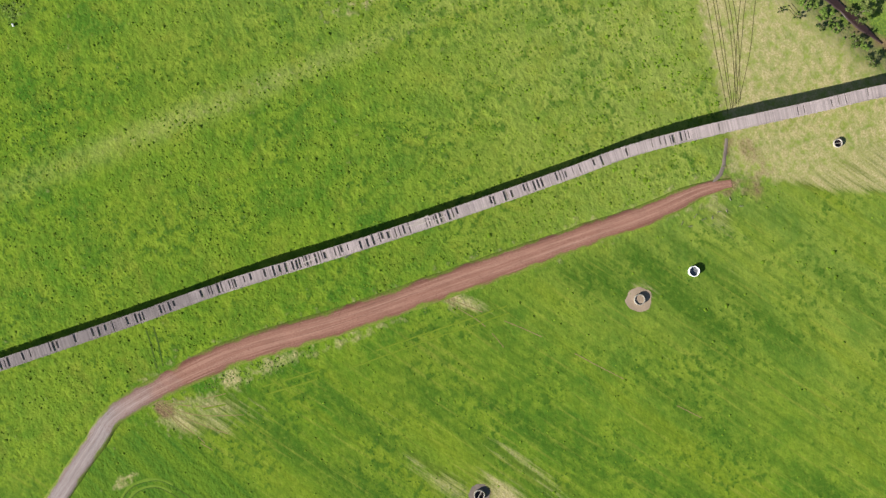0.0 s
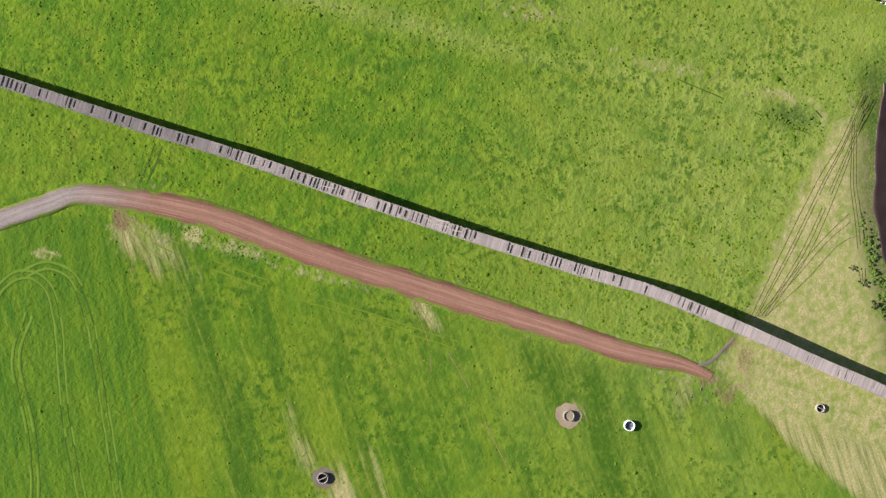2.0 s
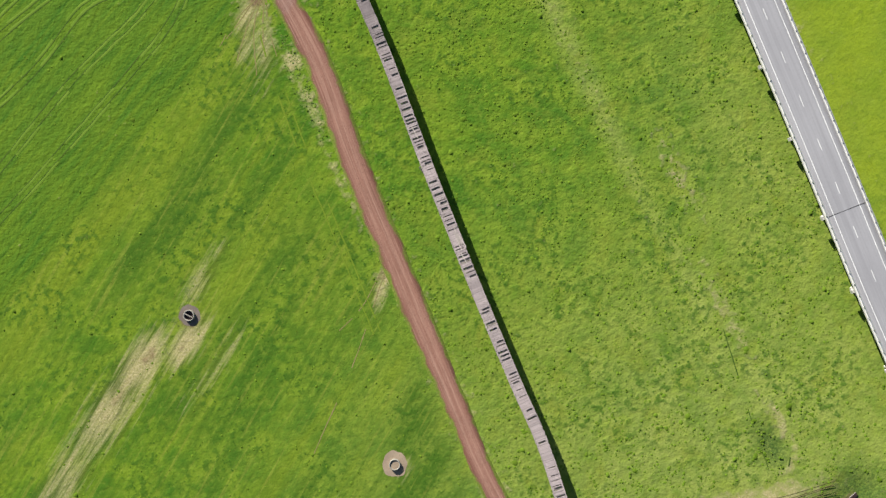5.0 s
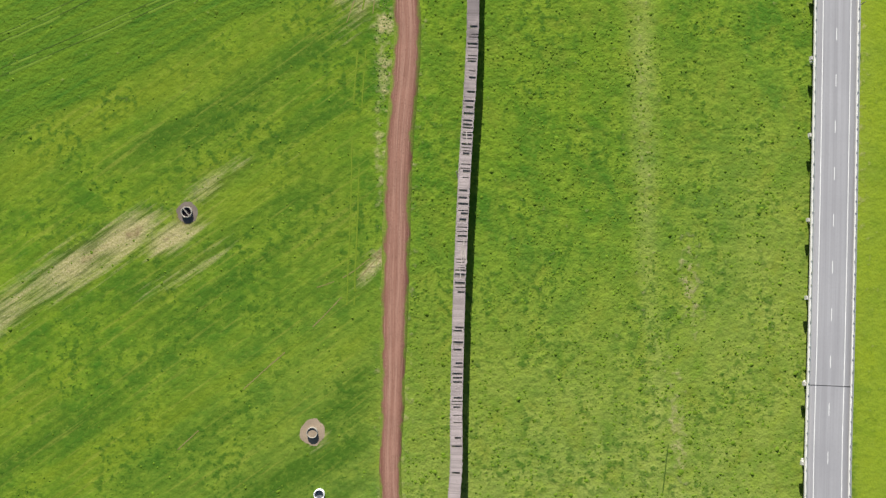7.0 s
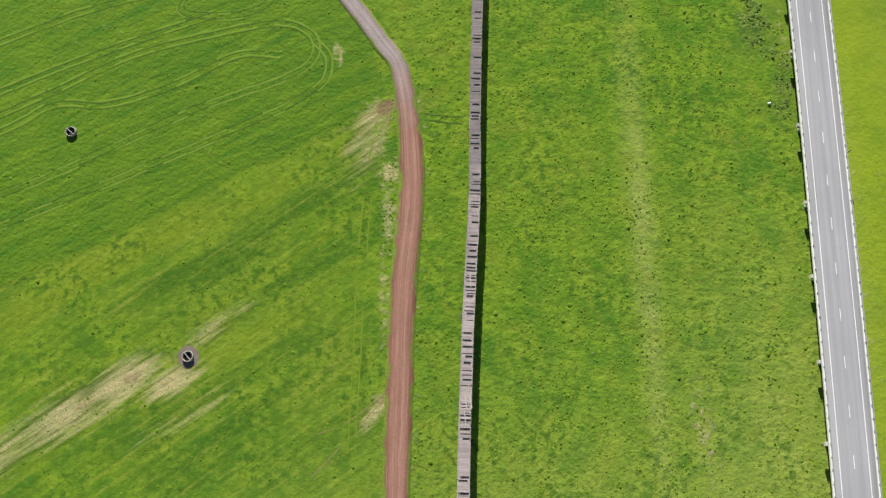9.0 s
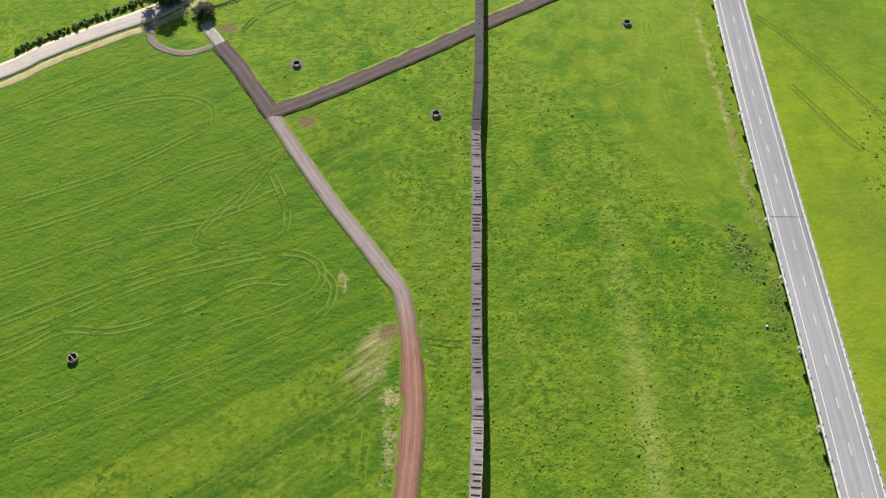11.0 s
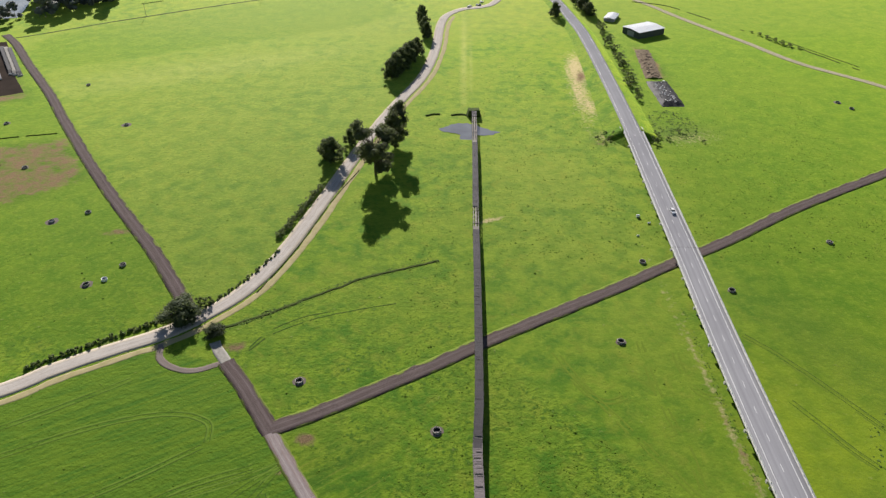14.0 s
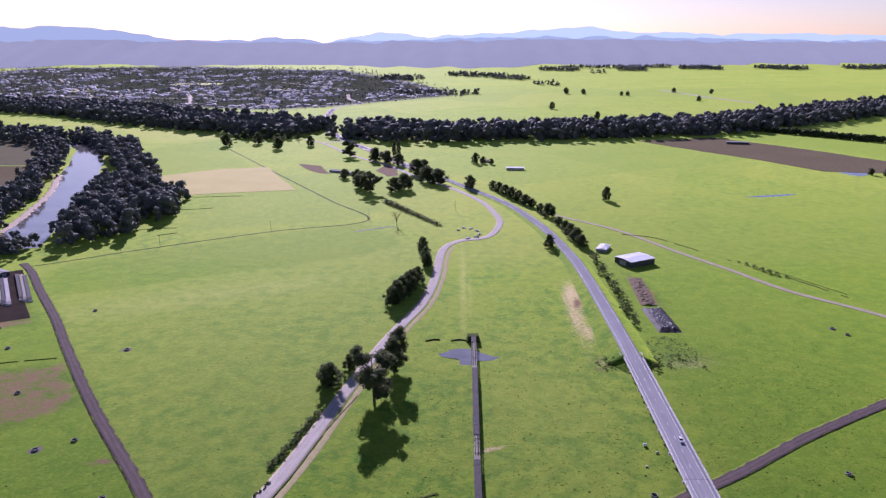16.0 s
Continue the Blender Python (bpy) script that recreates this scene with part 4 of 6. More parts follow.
ribbon("water", RIVER, 25, 0.15, M_WATER, "brown river water reflecting the bright sky", "river")
structure(strip("river_bank", [(-440, 700), (-464, 790), (-496, 900), (-550, 1030)], 4, 0.3, M_SAND, 4, 4, 0.2, 0.5), "pale sandy river bank", "bank")
structure(strip("mud", STREAM[:8], lambda s: 0.4 + 1.7 * math.sin(min(1, s * 1.05) * math.pi), -0.62, M_MUD, 0.8, 1.1, 0.0, 0.3), "dark wet mud in a drying stream bed", "stream")
pool("water", [(380, 866), (447, 881), (440, 872), (400, 862)], 0.03, M_POOL, "thin pool of water in a paddock", "pond")
pool("water", [(587, 1030), (641, 1052), (625, 1020), (604, 1002)], 0.03, M_POOL, "small farm pond", "pond")


# ---------------------------------------------------------------- the old timber railway viaduct
DECK_TOP, DECK_W = 4.5, 3.05
BENT_GAP = 4.6


def bare_stretch(y):
    """Stretches where the deck planks are gone and the beams lie open."""
    return 283 < y < 304 or 377 < y < 414


def loft(run, off, z, w, h):
    """One continuous beam beside a line."""
    v, f = [], []
    for k, (p, s) in enumerate(run):
        for a, b in ((-w / 2, -h / 2), (w / 2, -h / 2), (w / 2, h / 2), (-w / 2, h / 2)):
            q = p + s * (off + a)
            v.append((q.x, q.y, p.z + z + b))
        if k:
            n = 4 * (k - 1)
            f += [(n + i, n + (i + 1) % 4, n + 4 + (i + 1) % 4, n + 4 + i) for i in range(4)]
    n = 4 * (len(run) - 1)
    f += [(3, 2, 1, 0), (n, n + 1, n + 2, n + 3)]
    return Geo().add(v, f)


def viaduct():
    top = thing("railway_viaduct", 4, 0, 0, "long weathered grey timber railway viaduct with missing deck planks", "viaduct")
    top.matrix_basis = Matrix.Identity(4)
    rnd = random.Random(5)
    line = smooth_line(VIADUCT, 0.265)
    sd = sides(line)
    # longitudinal beams, one length for each span
    span = int(round(BENT_GAP / 0.265))
    stations = list(range(0, len(line), span))
    pile_me = Geo().tube((0, 0, -0.4), (0, 0, 3.75), 0.2, 0.17, 8).mesh("pile", M_BEAM)
    cap_me = Geo().box((0, 0, 3.87), (3.3, 0.32, 0.3)).mesh("cap", M_BEAM)
    br = Geo().beam((-1.5, 0.2, 0.5), (1.4, 0.2, 3.5), 0.09, 0.2)
    brace_me = br.mesh("brace", M_BEAM)
    for k, i in enumerate(stations):
        p, s = line[i], sd[i]
        ang = math.degrees(math.atan2(s.y, s.x))
        if -140 < p.y < 430:
            cap = put("trestle", cap_me, top, m=pose(p.x, p.y, 0, 0, 0, ang))
            for off in (-1.15, 0.0, 1.15):
                put("pile", pile_me, cap, m=pose(off, 0, 0, 0, 0, rnd.uniform(0, 90)))
            put("brace", brace_me, cap)
    # extra unseen girders, set nearly edge to edge to keep plank gaps dark
    for off in (-1.15, -0.69, -0.23, 0.23, 0.69, 1.15):
        for lo, hi, mt in ((-400, 284, M_BEAM), (283, 304, M_PALEBEAM), (303, 378, M_BEAM), (377, 414, M_PALEBEAM), (413, 500, M_BEAM)):
            run = [(line[i], sd[i]) for i in stations if lo <= line[i].y <= hi + 4]
            if len(run) > 1 and (mt is M_BEAM or abs(off) != 0.69):
                loft(run, off, 4.1 + (0.01 if mt is M_PALEBEAM else 0.0), 0.40 if mt is M_BEAM else 0.24, 0.36).make("girder", mt, top, "bleached bare deck girder" if mt is M_PALEBEAM else "")
    # deck planks
    slots, i = {}, 0
    while i < len(line):
        y = line[i].y
        busy = 0.5 + 1.1 * max(0.0, noise.noise((i * 0.011, 0.3, 0)) + 0.25)
        many = -70 < y < 152
        i += int(rnd.expovariate(1.0) * (4.4 if many else 22) / busy) + (3 if many else 6)
        kind = rnd.random()
        slots[i] = kind
        if many and kind > 0.35:
            slots[i + 1] = kind
        if many and kind > 0.8:
            slots[i + 2] = kind
    plank_me = [Geo().box((0, 0, 0), (w, 0.235, 0.1), taper=0.985).mesh("plank", M_PLANK) for w in (DECK_W, DECK_W + 0.12, DECK_W - 0.12)]
    short_me = [Geo().box((0, 0, 0), (w, 0.235, 0.1), taper=0.985).mesh("plank", M_PLANK) for w in (0.15, 0.35, 0.55, 0.8, 1.1)]
    far, dark, count = Geo(), Geo(), 0
    for i, (p, s) in enumerate(zip(line, sd)):
        if bare_stretch(p.y) and rnd.random() > 0.03:
            continue
        ang = math.atan2(s.y, s.x) + rnd.gauss(0, 0.006)
        z = DECK_TOP - 0.05 + rnd.gauss(0, 0.008) + 0.03 * noise.noise((i * 0.05, 1.7, 0))
        sag = rnd.gauss(0, 0.02)
        pieces = [(sag, rnd.choice((DECK_W, DECK_W + 0.12, DECK_W - 0.12)))]
        if i in slots:
            if i - 1 not in slots:
                w1, w2 = rnd.choice((0.35, 0.35, 0.55, 0.8, 1.1)), rnd.choice((0.15, 0.15, 0.35, 0.55))
            pieces = [(-DECK_W / 2 + w1 / 2, w1)] if slots[i] < 0.25 else [(-DECK_W / 2 + w1 / 2, w1), (DECK_W / 2 - w2 / 2, w2)]
        for off, w in pieces:
            c = p + s * off
            if -12 < p.y < 60 and count < 300:
                me = plank_me[(DECK_W, DECK_W + 0.12, DECK_W - 0.12).index(w)] if w > 2 else short_me[(0.15, 0.35, 0.55, 0.8, 1.1).index(w)]
                put("plank", me, top, m=Matrix.LocRotScale((c.x, c.y, z), Euler((0, 0, ang)), None))
                count += 1
            else:
                (dark if p.y > 153 else far).box((c.x, c.y, z), (w, 0.245 if p.y > 153 else 0.235, 0.1), ang, taper=0.985)
    ob = far.make("planks", M_PLANKS, top)
    tagged(ob, kind="stuff")
    tagged(dark.make("planks", M_TARRED, top, "dark smooth tarred decking"), kind="stuff")
    # loose planks lying lengthwise and a broken edge beam
    loose = Geo().box((0, 0, 0), (0.24, 3.4, 0.09)).mesh("plank", M_PALEBEAM)
    for x, y, a in ((6.9, 3.2, -3), (6.4, 4.0, 4), (7.3, 2.6, 9), (6.7, 5.4, -8), (6.2, 2.2, 2), (5.9, -1.5, 5), (7.6, 33, 4)):
        put("plank", loose, top, "bleached loose plank", pose(x, y, DECK_TOP + 0.045, 0, 0, a))
    # kerb timbers along both edges, in lengths with gaps
    for side in (-1, 1):
        for i, j in zip(stations, stations[1:]):
            if -135 < line[i].y < 152 and rnd.random() < 0.8:
                a, b = line[i] + sd[i] * side * 1.48, line[j - 1] + sd[j - 1] * side * 1.48
                Geo().beam((a.x, a.y, DECK_TOP + 0.05), (b.x, b.y, DECK_TOP + 0.05), 0.14, 0.1).make("kerb_timber", M_PLANK, top)
    g = Geo().beam((5.0, 24.5, 4.2), (5.6, 22.0, 3.4), 0.3, 0.25)
    g.make("broken_beam", M_BEAM, top, "broken beam hanging from the deck edge")
    # earth abutment at its end
    ab = Geo().box((22.5, 425.5, 2.1), (9, 6, 4.2), 0.04, taper=0.75)
    structure(ab.make("abutment", M_DITCH), "dark overgrown earth bank at the viaduct's end", "bank")


viaduct()


# ---------------------------------------------------------------- the concrete highway bridge
def highway():
    line = smooth_line(HIGHWAY, 2.0)
    on_bridge = [p for p in line if p.y < 392]
    beyond = [p for p in line if p.y >= 388]
    br = thing("road_bridge", 0, 0, 0, "long low concrete road bridge with steel railings over pasture", "bridge")
    d = strip("deck", [tuple(p) for p in on_bridge[::4]] + [tuple(on_bridge[-1])], 5.4, 0.0, M_ASPHALT, 2.0, 0, 0.05, 0.25, True)
    d.parent = br
    tagged(d, "grey asphalt bridge deck")
    ln = smooth_line([tuple(p) for p in on_bridge[::4]] + [tuple(on_bridge[-1])], 2.0)
    sd = sides(ln)
    # girders below, kerbs above
    for off in (-4.3, -1.45, 1.45, 4.3):
        loft(list(zip(ln, sd))[::4] + [(ln[-1], sd[-1])], off, -0.75, 0.6, 1.0).make("girder", M_CONCRETE, br)
    for off in (-5.5, 5.5):
        loft(list(zip(ln, sd))[::2], off, 0.0, 0.55, 0.55).make("kerb", M_PALECONC, br, "pale concrete bridge kerb")
    # railing: posts and two rails
    post_me = Geo().box((0, 0, 0.45), (0.16, 0.16, 0.75)).box((0, 0, 0.3), (0.3, 0.3, 0.06)).mesh("post", M_STEEL)
    gap = Geo()
    for off in (-5.5, 5.5):
        for zz, w in ((0.62, 0.12), (0.95, 0.12)):
            loft(list(zip(ln, sd))[::2], off, zz, w, 0.1).make("rail", M_STEEL, br)
        posts = smooth_line([tuple(p + s * off) for p, s in zip(ln[::3], sd[::3])], 3.1)
        for p in posts:
            if -130 < p.y < 320:
                put("post", post_me, br, m=Matrix.Translation((p.x, p.y, 5.1)))
            else:
                gap.box((p.x, p.y, p.z + 0.5), (0.16, 0.16, 0.75))
    tagged(gap.make("railing", M_STEEL, br), kind="stuff")
    # piers with crossheads
    head_me = Geo().box((0, 0, -1.65), (11.9, 1.0, 0.8)).box((-5.75, 0, -1.1), (0.35, 0.8, 0.3)).box((5.75, 0, -1.1), (0.35, 0.8, 0.3)).mesh("crosshead", M_CONCRETE)
    col_me = Geo().tube((0, 0, -5.4), (0, 0, -2.0), 0.45, 0.45, 12).mesh("column", M_CONCRETE)
    pier_y = [12.6 + 21.1 * k for k in range(-16, 19)]
    for y in pier_y:
        i = min(range(len(ln)), key=lambda q: abs(ln[q].y - y))
        a = math.degrees(math.atan2(sd[i].y, sd[i].x))
        h = put("pier", head_me, br, m=pose(ln[i].x, ln[i].y, 5, 0, 0, a))
        for off in (-3.8, 0, 3.8):
            put("column", col_me, h, m=pose(off, 0, 0))
    # embankment and road beyond
    r = strip("road", [tuple(p) for p in beyond[::4]] + [tuple(beyond[-1])], 5.0, 0.02, M_ASPHALT, 3.0, 0.1, 0.05, 0.3, True)
    structure(r, "grey asphalt highway on a low bank", "road")
    bl = smooth_line([tuple(p) for p in beyond[::4]] + [tuple(beyond[-1])], 4.0)
    bs_ = sides(bl)
    v, f = [], []
    back = (bl[0] - bl[1]).normalized()
    spill = [(bl[0] + back * d, bs_[0], bl[0].z * k) for d, k in ((13, 0.03), (9, 0.25), (5, 0.5), (1.5, 0.7))]
    for i, (p, s, h) in enumerate(spill + [(p, s, p.z - 0.12) for p, s in zip(bl, bs_)]):
        for w, z in ((-6 - 2.2 * h, -0.4), (-5.6, h), (5.6, h), (6 + 2.2 * h, -0.4)):
            q = p + s * w
            v.append((q.x, q.y, z))
        if i:
            a = len(v) - 8
            f += [(a + k, a + k + 1, a + k + 5, a + k + 4) for k in range(3)]
    me = arr_mesh("embankment", np.array(v), np.array(f), M_PASTURE, True)
    structure(new("embankment", me), "grassed road bank", "embankment")
    # painted lines
    for off in (-3.55, 3.6):
        for part_line, own, name in ((ln, br, "edge_line"), (bl, None, "edge_line")):
            sdd = sides(part_line)
            g = Geo()
            zt = 0.045 if own else 0.075
            vs, fs = [], []
            for i, (p, s) in enumerate(zip(part_line, sdd)):
                for w in (off - 0.09, off + 0.09):
                    q = p + s * w
                    vs.append((q.x, q.y, p.z + zt))
                if i:
                    a = len(vs) - 4
                    fs.append((a, a + 1, a + 3, a + 2))
            g.add(vs, fs)
            e = g.make(name, M_PAINT, own)
            if own is None:
                structure(e, "white painted road edge line", "road marking")
    dash_me = Geo().box((0, 0, 0), (0.15, 3.1, 0.012)).mesh("dash", M_PAINT)
    allm = smooth_line([tuple(p) for p in line[::4]], 12.0)
    for p, s in zip(allm, sides(allm)):
        if -140 < p.y < 392:
            put("dash", dash_me, br, m=pose(p.x, p.y, p.z + 0.062, 0, 0, math.degrees(math.atan2(s.y, s.x))))
    # expansion joints
    joint_me = Geo().box((0, 0, 0), (10.4, 0.14, 0.02)).mesh("joint", M_RUBBER)
    for y in (-29.8, 117.9, 265.6):
        i = min(range(len(ln)), key=lambda q: abs(ln[q].y - y))
        put("joint", joint_me, br, m=pose(ln[i].x, ln[i].y, 5.055, 0, 0, math.degrees(math.atan2(sd[i].y, sd[i].x))))
    structure(Geo().box((115.9, 394.5, 2.2), (13.5, 4.0, 4.7), 0.03).make("abutment", M_CONCRETE), "concrete abutment under the bridge end", "abutment")


highway()


# ---------------------------------------------------------------- trees
def ico(sub):
    bm = bmesh.new()
    bmesh.ops.create_icosphere(bm, subdivisions=sub, radius=1.0)
    v = np.array([q.co[:] for q in bm.verts])
    f = np.array([[q.index for q in fc.verts] for fc in bm.faces])
    bm.free()
    return v, f


ICO1, ICO2 = ico(1), ico(2)


def leaves(rng, n, centre, radius, size):
    """Leaf sprays: small bent quads in the outer shell of a clump."""
    d = rng.normal(size=(n, 3))
    d /= np.linalg.norm(d, axis=1, keepdims=True)
    c = centre + d * radius * rng.uniform(0.45, 1.3, (n, 1))
    u = rng.normal(size=(n, 3))
    u -= (u * d).sum(1, keepdims=True) * d * 0.6
    u /= np.linalg.norm(u, axis=1, keepdims=True)
    w = np.cross(d, u)
    s = size * rng.uniform(0.6, 1.4, (n, 1))
    v = np.stack([c - u * s, c - w * s * 0.6, c + u * s, c + w * s * 0.6], 1).reshape(-1, 3)
    return v, np.arange(4 * n).reshape(-1, 4)


def tree_meshes(seed, h, spread, base, clumps, density, leaf, dense=False, mat=None):
    """Trunk with limbs, and a crown of leaf sprays on uneven clumps."""
    rng = np.random.default_rng(seed)
    g = Geo()
    lean = rng.normal(0, 0.03 * h, 2)
    tr = 0.018 * h + 0.1
    mid = (lean[0] * 0.4, lean[1] * 0.4, base * h)
    g.tube((0, 0, -0.3), mid, tr * 1.25, tr * 0.8, 9)
    g.tube(mid, (lean[0], lean[1], h * 0.8), tr * 0.8, tr * 0.25, 8)
    V, F, n = [], [], 0
    # an open crown gathers in a few lobes on the main limbs
    lobes = [np.array([math.cos(2.2 * q + seed) * spread * rng.uniform(0.25, 0.85), math.sin(2.2 * q + seed) * spread * rng.uniform(0.25, 0.85), h * (0.20 + 0.155 * q)]) for q in range(5)]
    for k in range(clumps):
        a = 2.4 * k + rng.uniform(-0.5, 0.5)
        t = (k + 0.5) / clumps
        z = h * (base + (0.94 - base) * t)
        prof = math.sin(math.pi * (0.22 + 0.70 * t)) if not dense else 1.15 * math.sqrt(max(0.05, 1.0 - (1.7 * t - 0.62) ** 2))
        r = spread * prof * rng.uniform(0.3, 1.25) * 0.74
        c = np.array([lean[0] * t + math.cos(a) * r, lean[1] * t + math.sin(a) * r, z])
        rad = spread * rng.uniform(0.20, 0.40)
        if not dense:
            c, rad = lobes[k % 5] + rng.normal(size=3) * spread * np.array([0.24, 0.24, 0.20]), spread * rng.uniform(0.18, 0.32)
        g.tube((lean[0] * t * 0.7, lean[1] * t * 0.7, h * (base * 0.8 + 0.5 * t * (1 - base))), tuple(c), tr * 0.4, tr * 0.1, 5, False)
        v, f = leaves(rng, density, c, np.array([rad, rad, rad * 0.72]), leaf)
        V.append(v), F.append(f + n)
        n += len(v)
        # inner mass of the clump, rough and small
        iv, jf = ICO1
        q = c + iv * np.array([rad, rad, rad * 0.72]) * rng.uniform(0.4, 0.85, (len(iv), 1))
        V.append(q)
        F.append(np.stack([jf[:, 0], jf[:, 1], jf[:, 2], jf[:, 2]], 1) + n)
        n += len(q)
    me = bpy.data.meshes.new("crown")
    faces = [tuple(dict.fromkeys(q)) for q in np.concatenate(F).tolist()]
    me.from_pydata(np.concatenate(V).tolist(), [], faces)
    me.materials.append(mat)
    me.update()
    return g.mesh("trunk", M_BARK, True), me


def twig_meshes(seed, h, spread, mat):
    """A leafless or thin tree: trunk, forking limbs and twigs."""
    rng = np.random.default_rng(seed)
    g = Geo()
    g.tube((0, 0, -0.2), (0, 0, h * 0.4), 0.3, 0.22, 8)
    tw = Geo()
    for k in range(9):
        a, t = 2.4 * k, 0.3 + 0.07 * k
        e = Vector((math.cos(a) * spread * rng.uniform(0.5, 1), math.sin(a) * spread * rng.uniform(0.5, 1), h * rng.uniform(0.65, 1)))
        b = Vector((0, 0, h * t * 0.6))
        g.tube(b, e, 0.15, 0.05, 5, False)
        for _ in range(14):
            s = b.lerp(e, rng.uniform(0.4, 1))
            d = Vector(rng.normal(size=3)) * spread * 0.16
            tw.tube(s, s + d + Vector((0, 0, 0.4)), 0.05, 0.02, 3, False)
    return g.mesh("trunk", M_BARK, True), tw.mesh("twigs", mat)


KINDS = {
    "gum": [tree_meshes(11 + k, 30, 10.5, 0.22, 60, 190, 0.62, mat=M_GUM) for k in range(3)],
    "dark": [tree_meshes(31 + k, 22, 9.0, 0.08, 46, 140, 0.55, True, M_DARK) for k in range(3)],
    "bush": [tree_meshes(51 + k, 8, 4.6, 0.10, 12, 90, 0.36, True, M_HEDGE) for k in range(3)],
    "scrub": [tree_meshes(71 + k, 6, 3.8, 0.15, 10, 70, 0.34, False, M_HEDGE) for k in range(2)],
    "bare": [twig_meshes(91 + k, 14, 6, M_TWIG) for k in range(2)],
}
HEIGHT = {"gum": 30, "dark": 22, "bush": 8, "scrub": 6, "bare": 14}
LABELS = {"gum": "tall open-crowned eucalyptus with a bare lower trunk", "dark": "dense dark evergreen tree with foliage near the ground", "bush": "rounded leafy green bush in grass", "scrub": "thin straggling green scrub bush", "bare": "sparse tree with bare grey branches"}


def tree(kind, x, y, h, wide=1.0, group="", label="", k=None):
    k = int(abs(x * 7 + y * 3)) if k is None else k
    tr, cr = KINDS[kind][k % len(KINDS[kind])]
    s = h / HEIGHT[kind]
    name = "bush" if kind in ("bush", "scrub") else "tree"
    t = thing(name, x, y, float(rise(np.array(y))), label or LABELS[kind], name, group, (k * 67) % 360)
    t.scale = (s * wide, s * wide, s)
    put("trunk", tr, t)
    put("crown", cr, t)
    return t


# trees along the lane
LANE = "trees along the lane"
tree("dark", -60, 362, 15, 1.05, LANE, k=0)
tree("dark", -64, 368, 11, 1.0, LANE, k=1)
tree("gum", -34.5, 346, 32, 1.0, LANE, k=1)
tree("gum", -26, 381, 28, 0.85, LANE, k=0)
tree("dark", -52, 384, 10, 1.0, LANE, k=2)
for x, y, h, w in ((-33, 491, 15, 1.0), (-30.5, 500, 16, 1.05), (-27, 510, 16, 1.05), (-23.5, 519, 16, 1.0), (-20, 529, 15, 1.0), (-16.5, 540, 14, .95)):
    tree("dark", x, y, h, w, LANE)
for x, y, h, w in ((-9.5, 583, 13, .75), (-10.5, 594, 15, .75), (-13, 622, 16, .7), (-15, 634, 13, .7)):
    tree("dark", x, y, h, w, LANE)
for k in range(22):
    tree("bush", -76 + k * 0.63 + 0.5 * math.sin(k * 5.1), 284 + k * 2.25, 2.0 + 0.6 * math.sin(k * 2.2), 1.7, "hedge along the lane")
tree("dark", -104.5, 224.5, 8.5, 2.35, "trees at the junction", k=2)
tree("dark", -88.5, 214.5, 3.6, 2.9, "trees at the junction", k=1)
for x, y, h in ((-98.5, 231.5, 5.0), (-95.5, 234, 3.6)):
    tree("bush", x, y, h, 0.9, "bushes at the junction")
for x, y, h in ((17, -121.8, 4.0), (22, -106.8, 1.3), (17.2, -111.3, 1.6), (10.7, -118.2, 2.0), (4.3, -120.5, 2.4), (25, -103.2, 1.0)):
    tree("scrub", x, y, h, 1.3, "scrub along the stream")
# along the highway
HW = "trees along the highway"
tree("dark", 104, 641, 13, 0.95, HW)
for x, y, h, w in ((122, 752, 19, 1.1), (116, 774, 13, 1.1), (127, 716, 11, 1.2), (130, 690, 14, 1.0), (131, 668, 17, 1.0), (133, 648, 18, 1.0), (135, 631, 15, 1.0), (98, 832, 17, 1.0), (91, 850, 18, .95), (85, 868, 17, 1.0), (104, 812, 16, 1.0), (79, 890, 16, 1.0), (110, 800, 13, 1.0), (72, 908, 14, 1)):
    tree("dark", x, y + 12, h * 0.8, w * 1.1, HW)
for k in range(14):
    tree("bush", 138 - 0.3 * k + 1.8 * math.sin(k * 2.7), 612 - 12.5 * k, 5.2 + 2.2 * math.sin(k * 1.9), 0.95, HW)
for x, y, h in ((128, 383, 4), (131, 392, 3.5), (146, 398, 2.5), (157, 384, 2), (98, 384, 2.2), (102, 389, 2.8), (106, 393, 3.0), (101, 396, 2.4), (95, 391, 1.8), (124, 398, 3.2), (137, 388, 2.6)):
    tree("scrub", x, y, h, 1.1, "scrub by the bridge end")
tree("dark", 205, 848, 17, 0.8)
# farmstead ahead
FARM = "trees round the farmhouse"
for x, y, h, w in ((-86, 900, 30, 1.0), (-100, 930, 26, 1), (-43, 918, 25, 1), (-55, 905, 22, 1), (-30, 1026, 27, 1), (1, 955, 25, 1.1), (-14, 972, 26, 1), (-147, 1196, 29, .9), (43, 923, 21, .8), (-112, 985, 18, 1), (-132, 1000, 16, 1), (60, 1127, 20, .7), (72, 1126, 13, .8), (85, 1115, 11, .8), (-100, 1150, 26, 1), (-80, 1130, 24, .9), (-60, 1110, 22, .9), (-20, 1040, 24, .9)):
    tree("gum" if h > 28 else "dark", x, y, h * (1.0 if h > 28 else 0.85), w * 1.25, FARM)
for x, y in ((-73, 1204), (-66, 1210)):
    tree("dark", x, y, 26, 0.35, FARM)
for k in range(30):
    tree("bush", -62 + 2.2 * k + math.sin(k * 3.3), 840 - 3.95 * k, 4.2 - 0.05 * k + 0.6 * math.sin(k * 2.1), 1.9, "long dark hedge")
tree("bare", -43, 726, 17, 1.0, label="bare grey dead tree standing in pasture")
